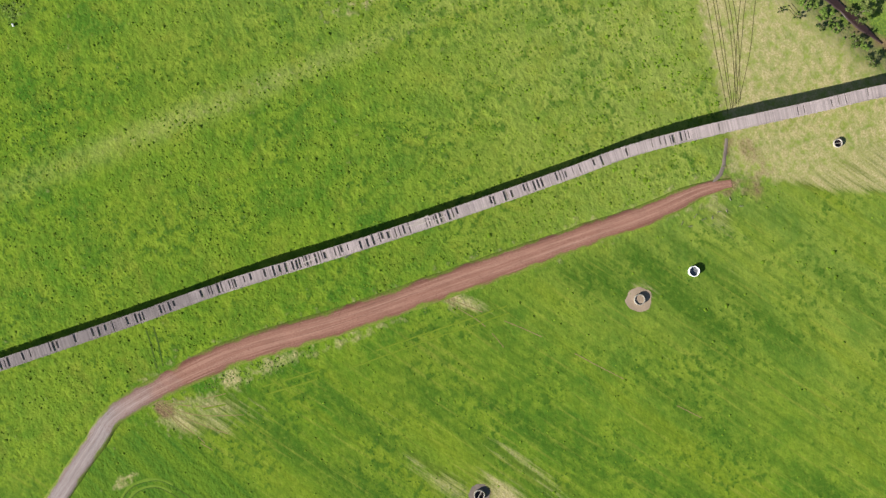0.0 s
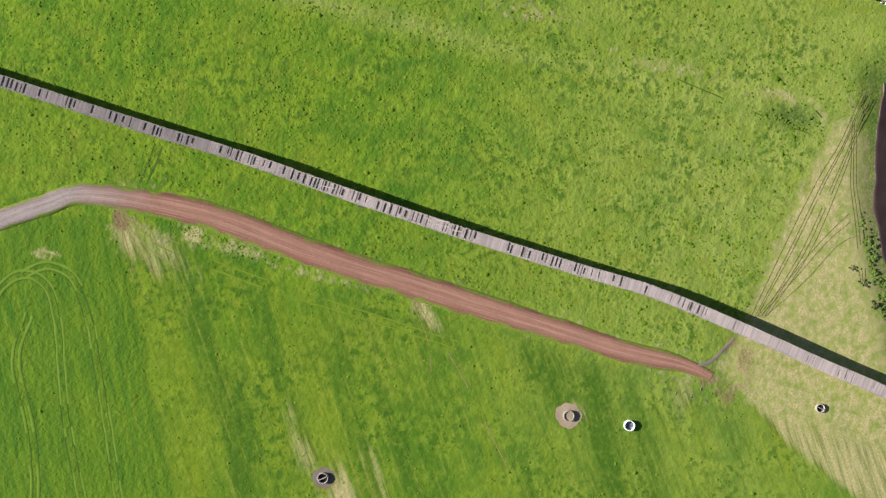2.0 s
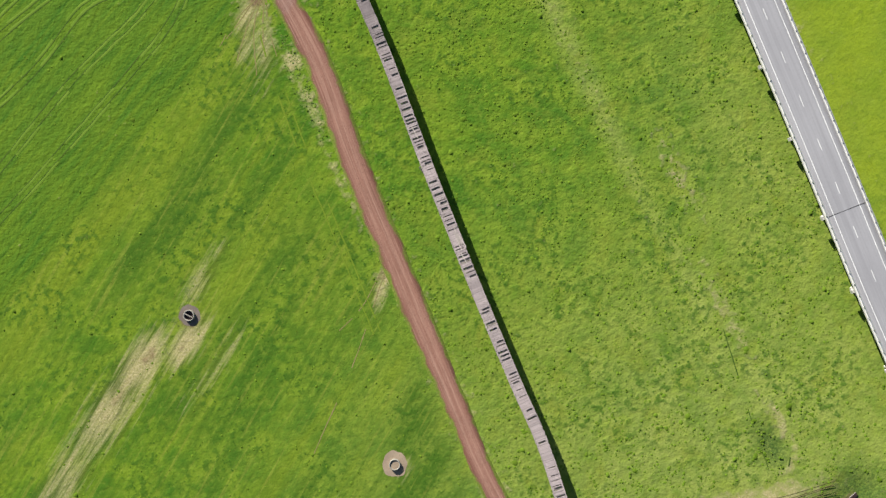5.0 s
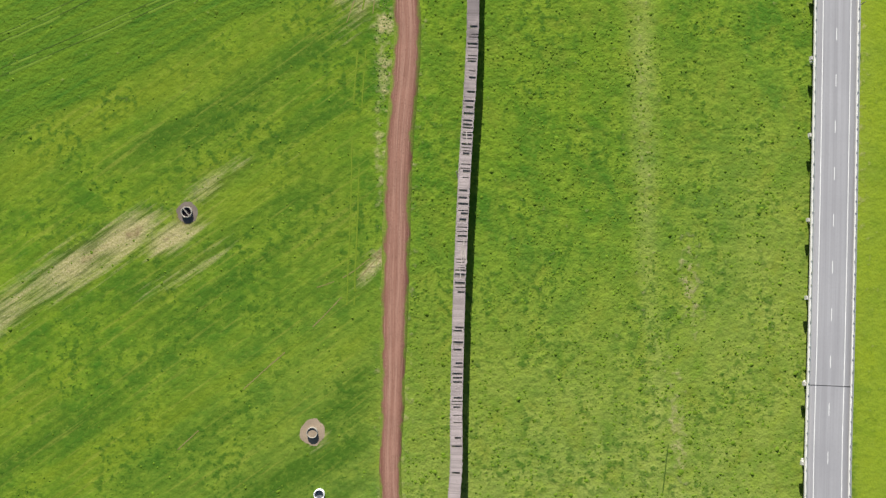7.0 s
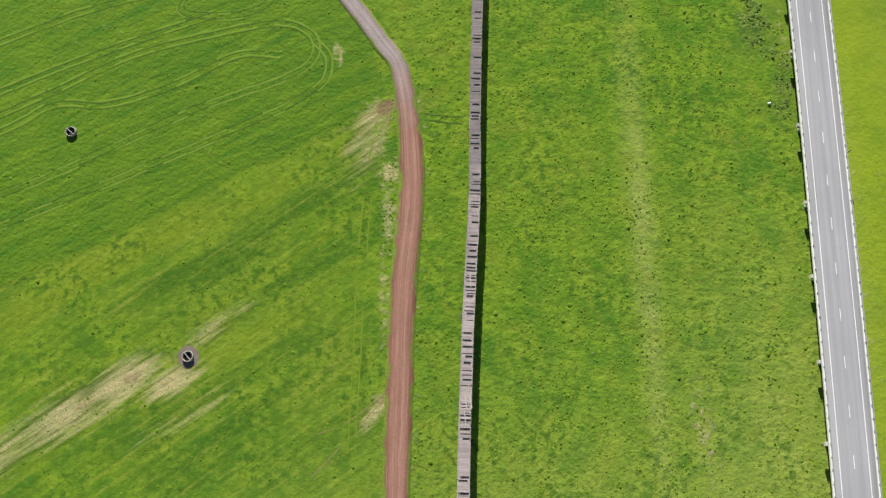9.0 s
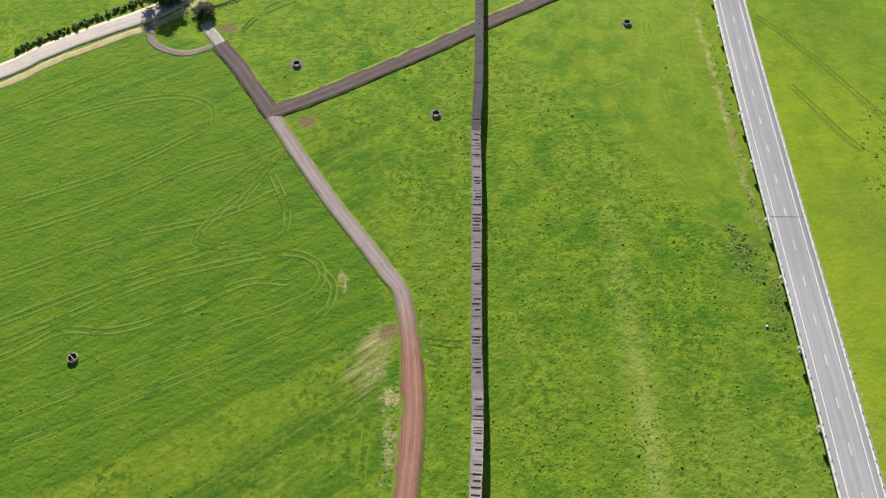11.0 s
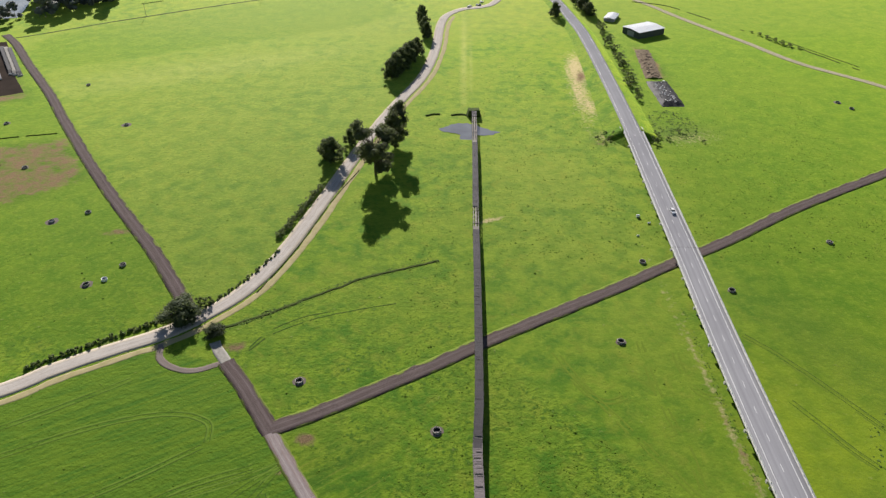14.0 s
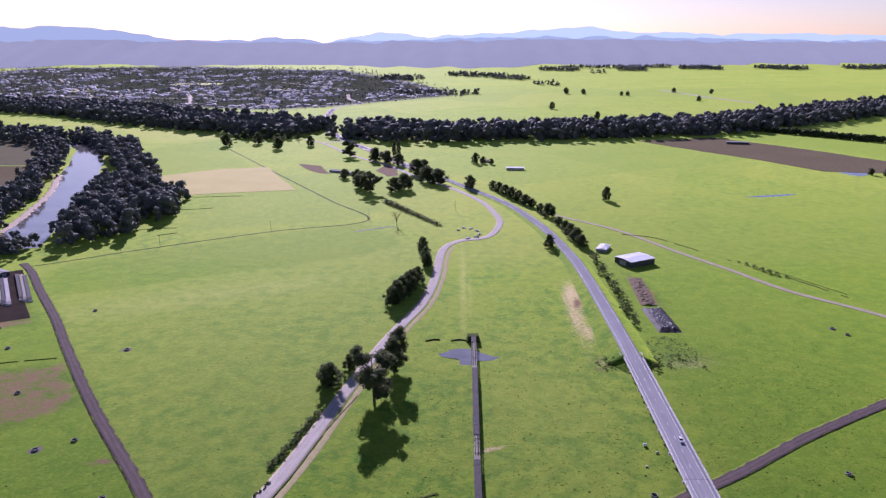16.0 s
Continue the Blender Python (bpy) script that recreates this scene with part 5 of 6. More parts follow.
for x, y, h in ((-287, 1290, 26), (-392, 1330, 28), (-300, 1350, 24), (-340, 1360, 26), (640, 1000, 14), (625, 1012, 12), (-236, 1330, 22)):
    tree("dark", x, y, h * 0.85, 1.0)
for x, y, h in ((480, 2700, 30), (540, 2680, 26), (330, 2080, 26), (660, 2600, 20), (680, 2590, 22), (850, 2350, 22), (900, 2760, 24), (1020, 2700, 22), (400, 1800, 24)):
    tree("dark", x, y, h * 0.8, 1.0, "lone paddock trees")


# ---------------------------------------------------------------- woods, gathered
def wood(name, spots, mat, label, fine=True, leafy=40, lumps=0):
    """Many crowns in one mesh: lumpy clumps with sprays of leaves over them."""
    rng = np.random.default_rng(len(spots))
    V, F, n = [], [], 0
    iv, jf = ICO1 if not fine else ICO2
    for x, y, h, r in spots:
        z0 = float(rise(np.array(y)))
        for k in range(lumps or (7 if fine else 4)):
            a = rng.uniform(0, 6.28)
            t = rng.uniform(0.10, 0.9)
            rr = r * rng.uniform(0.0, 0.8) * (1.2 - 0.6 * t)
            c = np.array([x + math.cos(a) * rr, y + math.sin(a) * rr, z0 + h * t])
            q = r * (rng.uniform(0.32, 0.55) if fine else rng.uniform(0.42, 0.7))
            jit = 0.9 + rng.normal(0, 0.16, (len(iv), 1))
            V.append(c + iv * jit * np.array([q, q, q * 0.8]))
            F.append(jf + n)
            n += len(iv)
            if leafy:
                lv, lf = leaves(rng, leafy // 7 + 1, c, np.array([q, q, q * 0.8]) * 1.05, 0.45 + 0.06 * r)
                V.append(lv)
                F.append(np.concatenate([lf[:, :3], lf[:, [0, 2, 3]]]) + n)
                n += len(lv)
        # trunk
        V.append(np.array([[x - 0.4, y, z0 - 0.5], [x + 0.4, y, z0 - 0.5], [x, y, z0 + h * 0.6]]))
        F.append(np.array([[0, 1, 2]]) + n)
        n += 3
    me = arr_mesh(name, np.concatenate(V), np.concatenate(F), mat, not leafy)
    return tagged(new(name, me), label, "woodland", kind="stuff")


def scatter_along(pts, gap, width, h0, h1, seed):
    rng = random.Random(seed)
    ln = smooth_line(pts, gap)
    out = []
    for p, s in zip(ln, sides(ln)):
        for _ in range(max(1, int(width / gap))):
            q = p + s * rng.uniform(-width / 2, width / 2)
            h = rng.uniform(h0, h1)
            out.append((q.x + rng.uniform(-gap, gap) / 2, q.y + rng.uniform(-gap, gap) / 2, h, h * rng.uniform(0.32, 0.45)))
    return out


def scatter_in(pts, n, h0, h1, seed):
    rng = random.Random(seed)
    xs, ys = [p[0] for p in pts], [p[1] for p in pts]
    out = []
    while len(out) < n:
        x, y = rng.uniform(min(xs), max(xs)), rng.uniform(min(ys), max(ys))
        if poly_in(np.array([x]), np.array([y]), pts, 1)[0] > 0.5:
            h = rng.uniform(h0, h1)
            out.append((x, y, h, h * rng.uniform(0.32, 0.45)))
    return out


wood("lane_hedge", [(-154 + k * 0.83 + 0.9 * math.sin(k * 9.7), 196.2 + k * 0.535 + 0.9 * math.sin(k * 4.3), 0.8 + 0.4 * math.sin(k * 1.7), 0.95 + 0.35 * math.sin(k * 0.9)) for k in range(50)], M_HEDGE, "low ragged hedge along the lane", False, 30)
wood("lane_hedge", [(-97 + k * 0.66 + 0.8 * math.sin(k * 7.7), 232.5 + k * 0.72 + 0.012 * k * k, 0.45 + 0.2 * math.sin(k * 2.9), 0.7 + 0.25 * math.sin(k * 1.1)) for k in range(36)], M_HEDGE, "low ragged dark hedge along the lane", False, 30)
for x, y, h in ((262, 592, 1.6), (266, 585, 2.4), (269, 577, 2.8), (272, 569, 3.0), (275, 562, 3.2), (279, 556, 2.6), (284, 551, 2.0)):
    tree("bush", x, y, h, 1.7, "scrub along a paddock drain")
lines("drains", [[(286, 550), (290, 540), (296, 528), (302, 514), (308, 502)], [(184, 688), (212, 674), (232, 642), (246, 617), (260, 592)]], M_DITCH, 0.6, 0.0, "dark rushy drain beside a farm lane", "drain", 0.5, 0.8)
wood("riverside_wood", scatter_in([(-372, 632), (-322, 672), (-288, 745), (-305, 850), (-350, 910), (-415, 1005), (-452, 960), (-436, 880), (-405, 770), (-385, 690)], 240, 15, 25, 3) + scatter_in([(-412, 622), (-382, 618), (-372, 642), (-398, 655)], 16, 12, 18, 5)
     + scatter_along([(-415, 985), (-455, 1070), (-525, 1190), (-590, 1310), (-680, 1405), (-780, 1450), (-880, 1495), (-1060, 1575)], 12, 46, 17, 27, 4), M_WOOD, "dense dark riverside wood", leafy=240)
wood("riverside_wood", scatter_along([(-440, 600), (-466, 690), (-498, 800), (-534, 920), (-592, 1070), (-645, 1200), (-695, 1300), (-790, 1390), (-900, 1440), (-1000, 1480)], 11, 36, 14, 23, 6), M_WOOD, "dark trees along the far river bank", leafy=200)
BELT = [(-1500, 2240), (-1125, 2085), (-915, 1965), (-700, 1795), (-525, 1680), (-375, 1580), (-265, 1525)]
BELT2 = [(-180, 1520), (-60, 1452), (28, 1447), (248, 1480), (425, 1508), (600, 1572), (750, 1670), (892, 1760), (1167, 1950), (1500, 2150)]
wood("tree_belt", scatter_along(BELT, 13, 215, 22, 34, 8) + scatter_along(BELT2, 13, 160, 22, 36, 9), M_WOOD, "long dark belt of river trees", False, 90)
wood("tree_belt", scatter_along([(690, 1538), (770, 1442), (848, 1348)], 3.0, 9, 11, 14, 12) + scatter_along([(-400, 1420), (-330, 1440), (-280, 1420)], 14, 30, 14, 24, 15), M_DARK, "low dark windbreak hedge", False, 16)
GROVES = [((560, 3960), (760, 3920), 130), ((980, 3935), (1120, 3905), 110), ((1350, 4060), (1560, 4000), 150), ((1800, 4100), (2000, 3950), 170), ((60, 3650), (330, 3560), 120), ((290, 3500), (420, 3420), 110), ((-260, 3520), (-90, 3420), 140), ((430, 3215), (540, 3150), 50), ((2250, 4000), (2600, 4050), 150), ((-150, 2700), (160, 2700), 60), ((700, 4080), (1300, 4110), 60), ((800, 3780), (860, 3770), 50)]
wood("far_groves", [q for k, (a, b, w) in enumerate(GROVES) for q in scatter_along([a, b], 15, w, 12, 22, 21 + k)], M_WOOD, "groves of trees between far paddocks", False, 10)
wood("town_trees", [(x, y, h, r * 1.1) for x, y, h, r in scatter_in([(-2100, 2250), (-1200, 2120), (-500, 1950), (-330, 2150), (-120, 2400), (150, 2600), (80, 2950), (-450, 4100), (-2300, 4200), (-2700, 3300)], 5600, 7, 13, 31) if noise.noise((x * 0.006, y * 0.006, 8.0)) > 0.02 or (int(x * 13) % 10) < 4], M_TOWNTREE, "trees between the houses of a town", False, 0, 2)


# ---------------------------------------------------------------- the town
def town():
    rng = random.Random(9)
    outline = TOWN
    variants = []
    for k in range(6):
        w, l, h, r = 9 + k, 13 + 2 * k, 3.0, 1.9 + 0.2 * k
        g = Geo().box((0, 0, h / 2), (w, l, h)).mesh("wall", M_WALL)
        e = 0.5
        rf = Geo().add([(-w / 2 - e, -l / 2 - e, h), (w / 2 + e, -l / 2 - e, h), (w / 2 + e, l / 2 + e, h), (-w / 2 - e, l / 2 + e, h), (0, -l / 2 + 2.5, h + r), (0, l / 2 - 2.5, h + r)],
                       [(0, 1, 4), (1, 2, 5, 4), (2, 3, 5), (3, 0, 4, 5), (3, 2, 1, 0)]).mesh("roof", (M_PALEROOF, M_GREYROOF, M_REDROOF, M_GREYROOF, M_PALEROOF, M_REDROOF)[k])
        dr = Geo().box((-w / 2 - 0.03, 0, 1.05), (0.08, 1.0, 2.1)).mesh("door", M_SHADEWALL)
        wn = Geo().box((0, -l / 2 - 0.03, 1.6), (2.2, 0.08, 1.2)).mesh("window", M_GLASS)
        variants.append((g, rf, dr, wn))
    names = ("pale metal roof", "grey metal roof", "red tiled roof", "grey metal roof", "pale metal roof", "red tiled roof")
    n = 0
    while n < 290:
        x, y = rng.uniform(-2600, 0), rng.uniform(2000, 4000)
        if poly_in(np.array([x]), np.array([y]), outline, 1)[0] < 0.5:
            continue
        if noise.noise((x * 0.005, y * 0.005, 2.0)) < -0.12:
            continue
        k = rng.randrange(6)
        x, y = round(x / 34) * 34 + rng.uniform(-4, 4), round(y / 48) * 48 + rng.uniform(-6, 6)
        t = thing("house", x, y, float(rise(np.array(y))), "single-storey town house with a " + names[k], "house", "houses of the town", rng.choice((12, 102)) + rng.uniform(-5, 5))
        s = rng.uniform(0.8, 1.15)
        t.scale = (s, s, s)
        for nm, me in zip(("wall", "roof", "door", "window"), variants[k]):
            put(nm, me, t)
        n += 1

    # the farther roofs, gathered
    V, F, n = [], [], 0
    for k in range(3000):
        x, y = rng.uniform(-2700, 0), rng.uniform(2050, 4150)
        if poly_in(np.array([x]), np.array([y]), outline, 1)[0] < 0.5:
            continue
        if noise.noise((x * 0.005, y * 0.005, 2.0)) < -0.12:
            continue
        z = float(rise(np.array(y)))
        a, s = radians(rng.choice((12, 102)) + rng.uniform(-5, 5)), rng.uniform(0.85, 1.5)
        q = np.array([(-5, -8, 0), (5, -8, 0), (5, 8, 0), (-5, 8, 0), (-5, -8, 2.4), (5, -8, 2.4), (5, 8, 2.4), (-5, 8, 2.4), (0, -4, 4), (0, 4, 4)]) * s
        r = np.stack([q[:, 0] * math.cos(a) - q[:, 1] * math.sin(a) + x, q[:, 0] * math.sin(a) + q[:, 1] * math.cos(a) + y, q[:, 2] + z], 1)
        V.append(r)
        F += [[i + n for i in f] for f in ((0, 1, 5, 4), (1, 2, 6, 5), (2, 3, 7, 6), (3, 0, 4, 7), (4, 5, 8, 8), (6, 7, 9, 9), (5, 6, 9, 8), (7, 4, 8, 9))]
        n += 10
    me = bpy.data.meshes.new("town_houses")
    me.from_pydata(np.concatenate(V).tolist(), [], [tuple(dict.fromkeys(f)) for f in F])
    me.materials.append(M_TOWN)
    tagged(new("town_houses", me), "many small pale houses of a far town", "houses", kind="stuff")


town()


# ---------------------------------------------------------------- hills
def ridge(name, y, crest, x0, x1, mat, label, rough, seed, foot=0.0, depth=160, step=45, sway=0.0):
    xs = np.arange(x0, x1, step)
    v, f = [], []
    rows = 9
    for i, x in enumerate(xs):
        top = crest(x) + rough * noise.fractal((x * 0.006, seed, 0), 1.0, 2.0, 4)
        for r in range(rows):
            t = r / (rows - 1)
            z = foot + (top - foot) * (t ** 0.8) + rough * 0.5 * noise.noise((x * 0.02, t * 5, seed)) * math.sin(math.pi * t)
            v.append((x, y + sway * noise.noise((x * 0.0021, seed, 3)) + sway * 0.5 * noise.noise((x * 0.008, seed, 9)) + depth * t, z))
        if i:
            a = (i - 1) * rows
            f += [(a + r, a + rows + r, a + rows + r + 1, a + r + 1) for r in range(rows - 1)]
    me = arr_mesh(name, np.array(v), np.array(f), mat, True)
    return structure(new(name, me), label, "hills")


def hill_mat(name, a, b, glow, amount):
    """Far hills; the haze of the air between is put in as emission."""
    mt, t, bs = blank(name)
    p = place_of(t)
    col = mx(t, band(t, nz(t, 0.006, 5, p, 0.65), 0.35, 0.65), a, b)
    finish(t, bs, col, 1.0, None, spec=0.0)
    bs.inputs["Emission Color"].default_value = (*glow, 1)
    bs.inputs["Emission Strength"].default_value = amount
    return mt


def bell(x, c, w):
    return math.exp(-((x - c) / w) ** 2)


M_FOREST = hill_mat("far forest, haze glow", (0.030, 0.040, 0.035), (0.050, 0.060, 0.045), (0.36, 0.39, 0.42), 0.5)
M_HILL = hill_mat("hills, blue haze glow", (0.05, 0.06, 0.08), (0.06, 0.07, 0.09), (0.42, 0.54, 0.60), 0.5)
M_FARHILL = hill_mat("farthest hills, pale haze glow", (0.08, 0.09, 0.10), (0.09, 0.10, 0.11), (0.56, 0.74, 0.82), 0.55)
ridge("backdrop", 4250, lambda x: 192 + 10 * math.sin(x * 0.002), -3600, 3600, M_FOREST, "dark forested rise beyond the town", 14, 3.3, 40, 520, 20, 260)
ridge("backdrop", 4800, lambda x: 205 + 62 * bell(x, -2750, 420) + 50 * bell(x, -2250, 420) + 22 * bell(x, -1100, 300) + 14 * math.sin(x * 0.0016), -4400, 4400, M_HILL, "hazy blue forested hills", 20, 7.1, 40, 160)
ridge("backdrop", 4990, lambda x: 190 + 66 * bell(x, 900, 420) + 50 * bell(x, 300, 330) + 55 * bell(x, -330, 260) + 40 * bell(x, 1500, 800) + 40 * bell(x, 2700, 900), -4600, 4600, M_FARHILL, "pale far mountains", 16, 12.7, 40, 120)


# ---------------------------------------------------------------- stock troughs
def lathe(profile, n=28):
    v, f = [], []
    for k in range(n):
        a = 2 * math.pi * k / n
        v += [(r * math.cos(a), r * math.sin(a), z) for r, z in profile]
    m = len(profile)
    for k in range(n):
        for i in range(m - 1):
            a, b = k * m + i, ((k + 1) % n) * m + i
            f.append((a, b, b + 1, a + 1))
    return Geo().add(v, f)


def disc(r, z, n=24):
    return Geo().add([(r * math.cos(6.2832 * k / n), r * math.sin(6.2832 * k / n), z) for k in range(n)], [tuple(range(n))])


RING = lathe([(1.45, -0.1), (1.45, 0.72), (1.40, 0.77), (1.26, 0.77), (1.20, 0.72), (1.18, 0.1)]).mesh("ring", M_OLDCONC, True)
PALE_RING = lathe([(1.4, -0.1), (1.4, 0.85), (1.36, 0.9), (1.24, 0.9), (1.2, 0.85), (1.18, 0.1)]).mesh("ring", M_WHITE, True)
FILL = {"earth": disc(1.22, 0.5).mesh("fill", M_BARE), "water": disc(1.22, 0.3).mesh("fill", M_POOL), "dark": disc(1.22, 0.15).mesh("fill", M_MUD), "grass": disc(1.22, 0.5).mesh("fill", M_TUFT)}
BAR = Geo().box((0, 0, 0.72), (2.6, 0.22, 0.12)).mesh("bar", M_OLDCONC)


def trough(x, y, fill, pale=False, bar=None, size=1.0, pad=0.0):
    words = {"earth": "filled with dry earth", "water": "holding water", "dark": "with a dark inside", "grass": "overgrown with grass"}[fill]
    t = thing("stock_trough", x, y, 0, ("round white-rimmed" if pale else "round weathered concrete") + " stock trough " + words + (" on bare ground" if pad else " in pasture"), "trough", "round stock troughs")
    t.scale = (size, size, size)
    put("ring", PALE_RING if pale else RING, t)
    put("fill", FILL[fill], t)
    if bar is not None:
        put("bar", BAR, t, "concrete bar across the rim", pose(0, 0, 0, 0, 0, bar))
    if pad:
        g = Geo()
        rnd = random.Random(int(x * 10))
        n = 40
        rim = [(x + math.cos(6.2832 * k / n) * pad * (1 + 0.22 * noise.noise((math.cos(6.28 * k / n) * 2, math.sin(6.28 * k / n) * 2, x))), y + math.sin(6.2832 * k / n) * pad * (1 + 0.22 * noise.noise((math.cos(6.28 * k / n) * 2, math.sin(6.28 * k / n) * 2, x)))) for k in range(n)]
        g.add([(a, b, 0.015) for a, b in rim] + [(x, y, 0.05)], [(k, (k + 1) % n, n) for k in range(n)])
        structure(g.make("bare_patch", M_BARE if pale is False and fill == "earth" else M_GREYDIRT), "bare trampled earth round a trough", "bare ground")


trough(-32.2, -42.8, "earth", pad=3.4)
trough(-30.3, -58.6, "water", True)
trough(-65.2, 14.2, "dark", bar=-50, pad=2.9)
trough(-12.4, -105.2, "dark", bar=80, size=0.8)
trough(-41.3, -113.2, "dark", bar=30, pad=2.6)
trough(-102.3, 76, "dark", bar=-40)
for x, y, fl, br, pd in ((-51.3, 188, "dark", None, 2.5), (-1.5, 164, "dark", None, 2.4), (69.8, 208, "dark", None, 2.0), (91, 261.3, "dark", None, 0), (123.8, 240, "dark", None, 1.8), (182, 276, "dark", 20, 0), (-152.6, 247.6, "dark", None, 2.6), (-195, 414, "dark", None, 3.0),
                          (-190.5, 299.7, "water", None, 3.2), (263.7, 442.4, "water", None, 2.4), (-176, 308, "dark", None, 0), (-142, 262, "dark", 40, 0), (-231, 357, "dark", None, 2.0), (-271, 417, "dark", None, 2.2), (268, 432, "dark", None, 0), (-246, 482, "dark", None, 1.5)):
    trough(x, y, fl, False, br, 1.0, pd)
trough(-146, 251, "water", True, size=0.9)


# ---------------------------------------------------------------- sheds and yards
def shed(x, y, w, l, h, turn, roof, wall, label, rise_=0.8):
    t = thing("shed", x, y, 0, label, "shed", turn=turn)
    for c, s in (((0, -l / 2, h / 2), (w, 0.15, h)), ((0, l / 2, h / 2), (w, 0.15, h)), ((-w / 2, 0, h / 2), (0.15, l - 0.3, h)), ((w / 2, 0, h / 2), (0.15, l - 0.3, h))):
        Geo().box(c, s).make("wall", wall, t)
    for sgn in (-1, 1):
        g = Geo()
        n = max(4, int(l / 0.8))
        e = 0.5
        g.add([(0, -l / 2 - e, h + rise_), (sgn * (w / 2 + e), -l / 2 - e, h - 0.05), (sgn * (w / 2 + e), l / 2 + e, h - 0.05), (0, l / 2 + e, h + rise_), (0, -l / 2 - e, h + rise_ + 0.08), (sgn * (w / 2 + e), -l / 2 - e, h + 0.05), (sgn * (w / 2 + e), l / 2 + e, h + 0.05), (0, l / 2 + e, h + rise_ + 0.08)],
              [(0, 3, 2, 1), (4, 5, 6, 7), (0, 1, 5, 4), (1, 2, 6, 5), (2, 3, 7, 6)])
        for k in range(n):
            yy = -l / 2 - e + (k + 0.5) * (l + 2 * e) / n
            g.beam((sgn * 0.1, yy, h + rise_ + 0.09), (sgn * (w / 2 + e), yy, h + 0.07), 0.08, 0.05)
        g.make("roof", roof, t)
    Geo().box((0, -l / 2 - 0.1, h * 0.42), (w * 0.4, 0.06, h * 0.8)).make("door", M_GREYROOF, t)
    return t


shed(171, 592, 20, 27, 5.2, -62, M_WHITE, M_SHADEWALL, "large farm shed with a white roof and dark walls")
shed(153, 634, 9, 18, 2.6, -25, M_WHITE, M_GREYROOF, "low farm shed with a pale roof")
shed(-126, 1030, 10, 16, 3.2, 80, M_PALEROOF, M_WALL, "pale farmhouse outbuilding among trees")
shed(-108, 1010, 9, 14, 3.2, 30, M_GREYROOF, M_WALL, "farmhouse with a grey roof among trees")
shed(-150, 1050, 8, 20, 2.8, 60, M_PALEROOF, M_GREYROOF, "long pale-roofed farm shed beside trees")
shed(117, 1066, 10, 26, 3.6, 85, M_WHITE, M_WALL, "white-roofed farm building beside paddock trees")
shed(76, 1140, 9, 14, 3.4, 80, M_REDROOF, M_WALL, "farmhouse with a red roof")
shed(565, 1340, 9, 40, 4, 75, M_GREYROOF, M_SHADEWALL, "long grey barn by a ploughed field")
for x, y, tn in ((1240, 1640, 10), (1270, 1660, 30), (1300, 1625, 70), (1330, 1650, 15)):
    shed(x, y, 12, 24, 4, tn, M_REDROOF if tn == 10 else M_WHITE, M_WALL, "farm building at the edge of the river trees")


def silage():
    t = thing("silage_stack", 154, 460, 0, "black plastic silage stack weighted with old tyres", "silage")
    nx, ny = 9, 25
    v = [((i / (nx - 1) - 0.5) * 15.5 + 0.6 * noise.noise((i, j * 0.3, 1)), (j / (ny - 1) - 0.5) * 46, max(-0.05, 1.9 * min(1, 6 * min(i / (nx - 1), 1 - i / (nx - 1)), 8 * min(j / (ny - 1), 1 - j / (ny - 1))) + 0.25 * noise.noise((i * 0.9, j * 0.6, 4)) - 0.02)) for j in range(ny) for i in range(nx)]
    f = [(j * nx + i, j * nx + i + 1, (j + 1) * nx + i + 1, (j + 1) * nx + i) for j in range(ny - 1) for i in range(nx - 1)]
    Geo().add(v, f).make("sheet", M_PLASTIC, t)
    tyre = lathe([(0.22, 0.05), (0.3, 0.16), (0.4, 0.16), (0.45, 0.08), (0.4, 0.0), (0.3, 0.0), (0.22, 0.05)], 14).mesh("tyre", M_RUBBER, True)
    pale_tyre = tyre.copy()
    pale_tyre.materials[0] = M_WHITE
    rnd = random.Random(2)
    for k in range(60):
        put("tyre", tyre, t, m=pose(rnd.uniform(-5.5, 5.5), rnd.uniform(-20, 20), 1.95))
    for k in range(40):
        put("tyre", pale_tyre, t, "white tyre", pose(-4 + 8 * rnd.random(), -20 + k, 2.05))


silage()


def earth_heap():
    """A long heap of rotting straw and soil running on from the silage stack."""
    nx, ny = 13, 61
    v = []
    for j in range(ny):
        for i in range(nx):
            u, w = i / (nx - 1), j / (ny - 1)
            x, y = 154 + (u - 0.5) * 13 + (w * 6.0) + 1.2 * noise.noise((j * 0.3, i * 0.2, 1)), 488 + w * 62
            lump = 0.9 * abs(noise.noise((x * 0.35, y * 0.35, 4))) + 0.5 * abs(noise.noise((x * 0.9, y * 0.9, 7)))
            v.append((x, y, -0.1 + math.sin(math.pi * u) * (0.7 + 1.6 * lump) * (1 - 0.5 * w)))
    f = [(j * nx + i, j * nx + i + 1, (j + 1) * nx + i + 1, (j + 1) * nx + i) for j in range(ny - 1) for i in range(nx - 1)]
    tagged(Geo().add(v, f).make("soil_bank", M_HEAP), "long brown bank of rotting straw and soil beside black silage", "bank")


earth_heap()
field([(-183.6, 1106), (-156, 1034), (-172, 1040), (-201, 1078), (-219, 1128)], M_BARE, "pale gravel farmyard", 0.1)
field([(-83, 1112), (-64, 1095), (-55.6, 1022), (-71, 1012), (-92, 1060)], M_BARE, "pale gravel forecourt beside the lane", 0.1)
field([(-366, 573), (-353, 580), (-301, 492), (-286, 470), (-309, 455), (-420, 430), (-450, 520)], M_YARD, "dark muddy feed yard", 0.05)
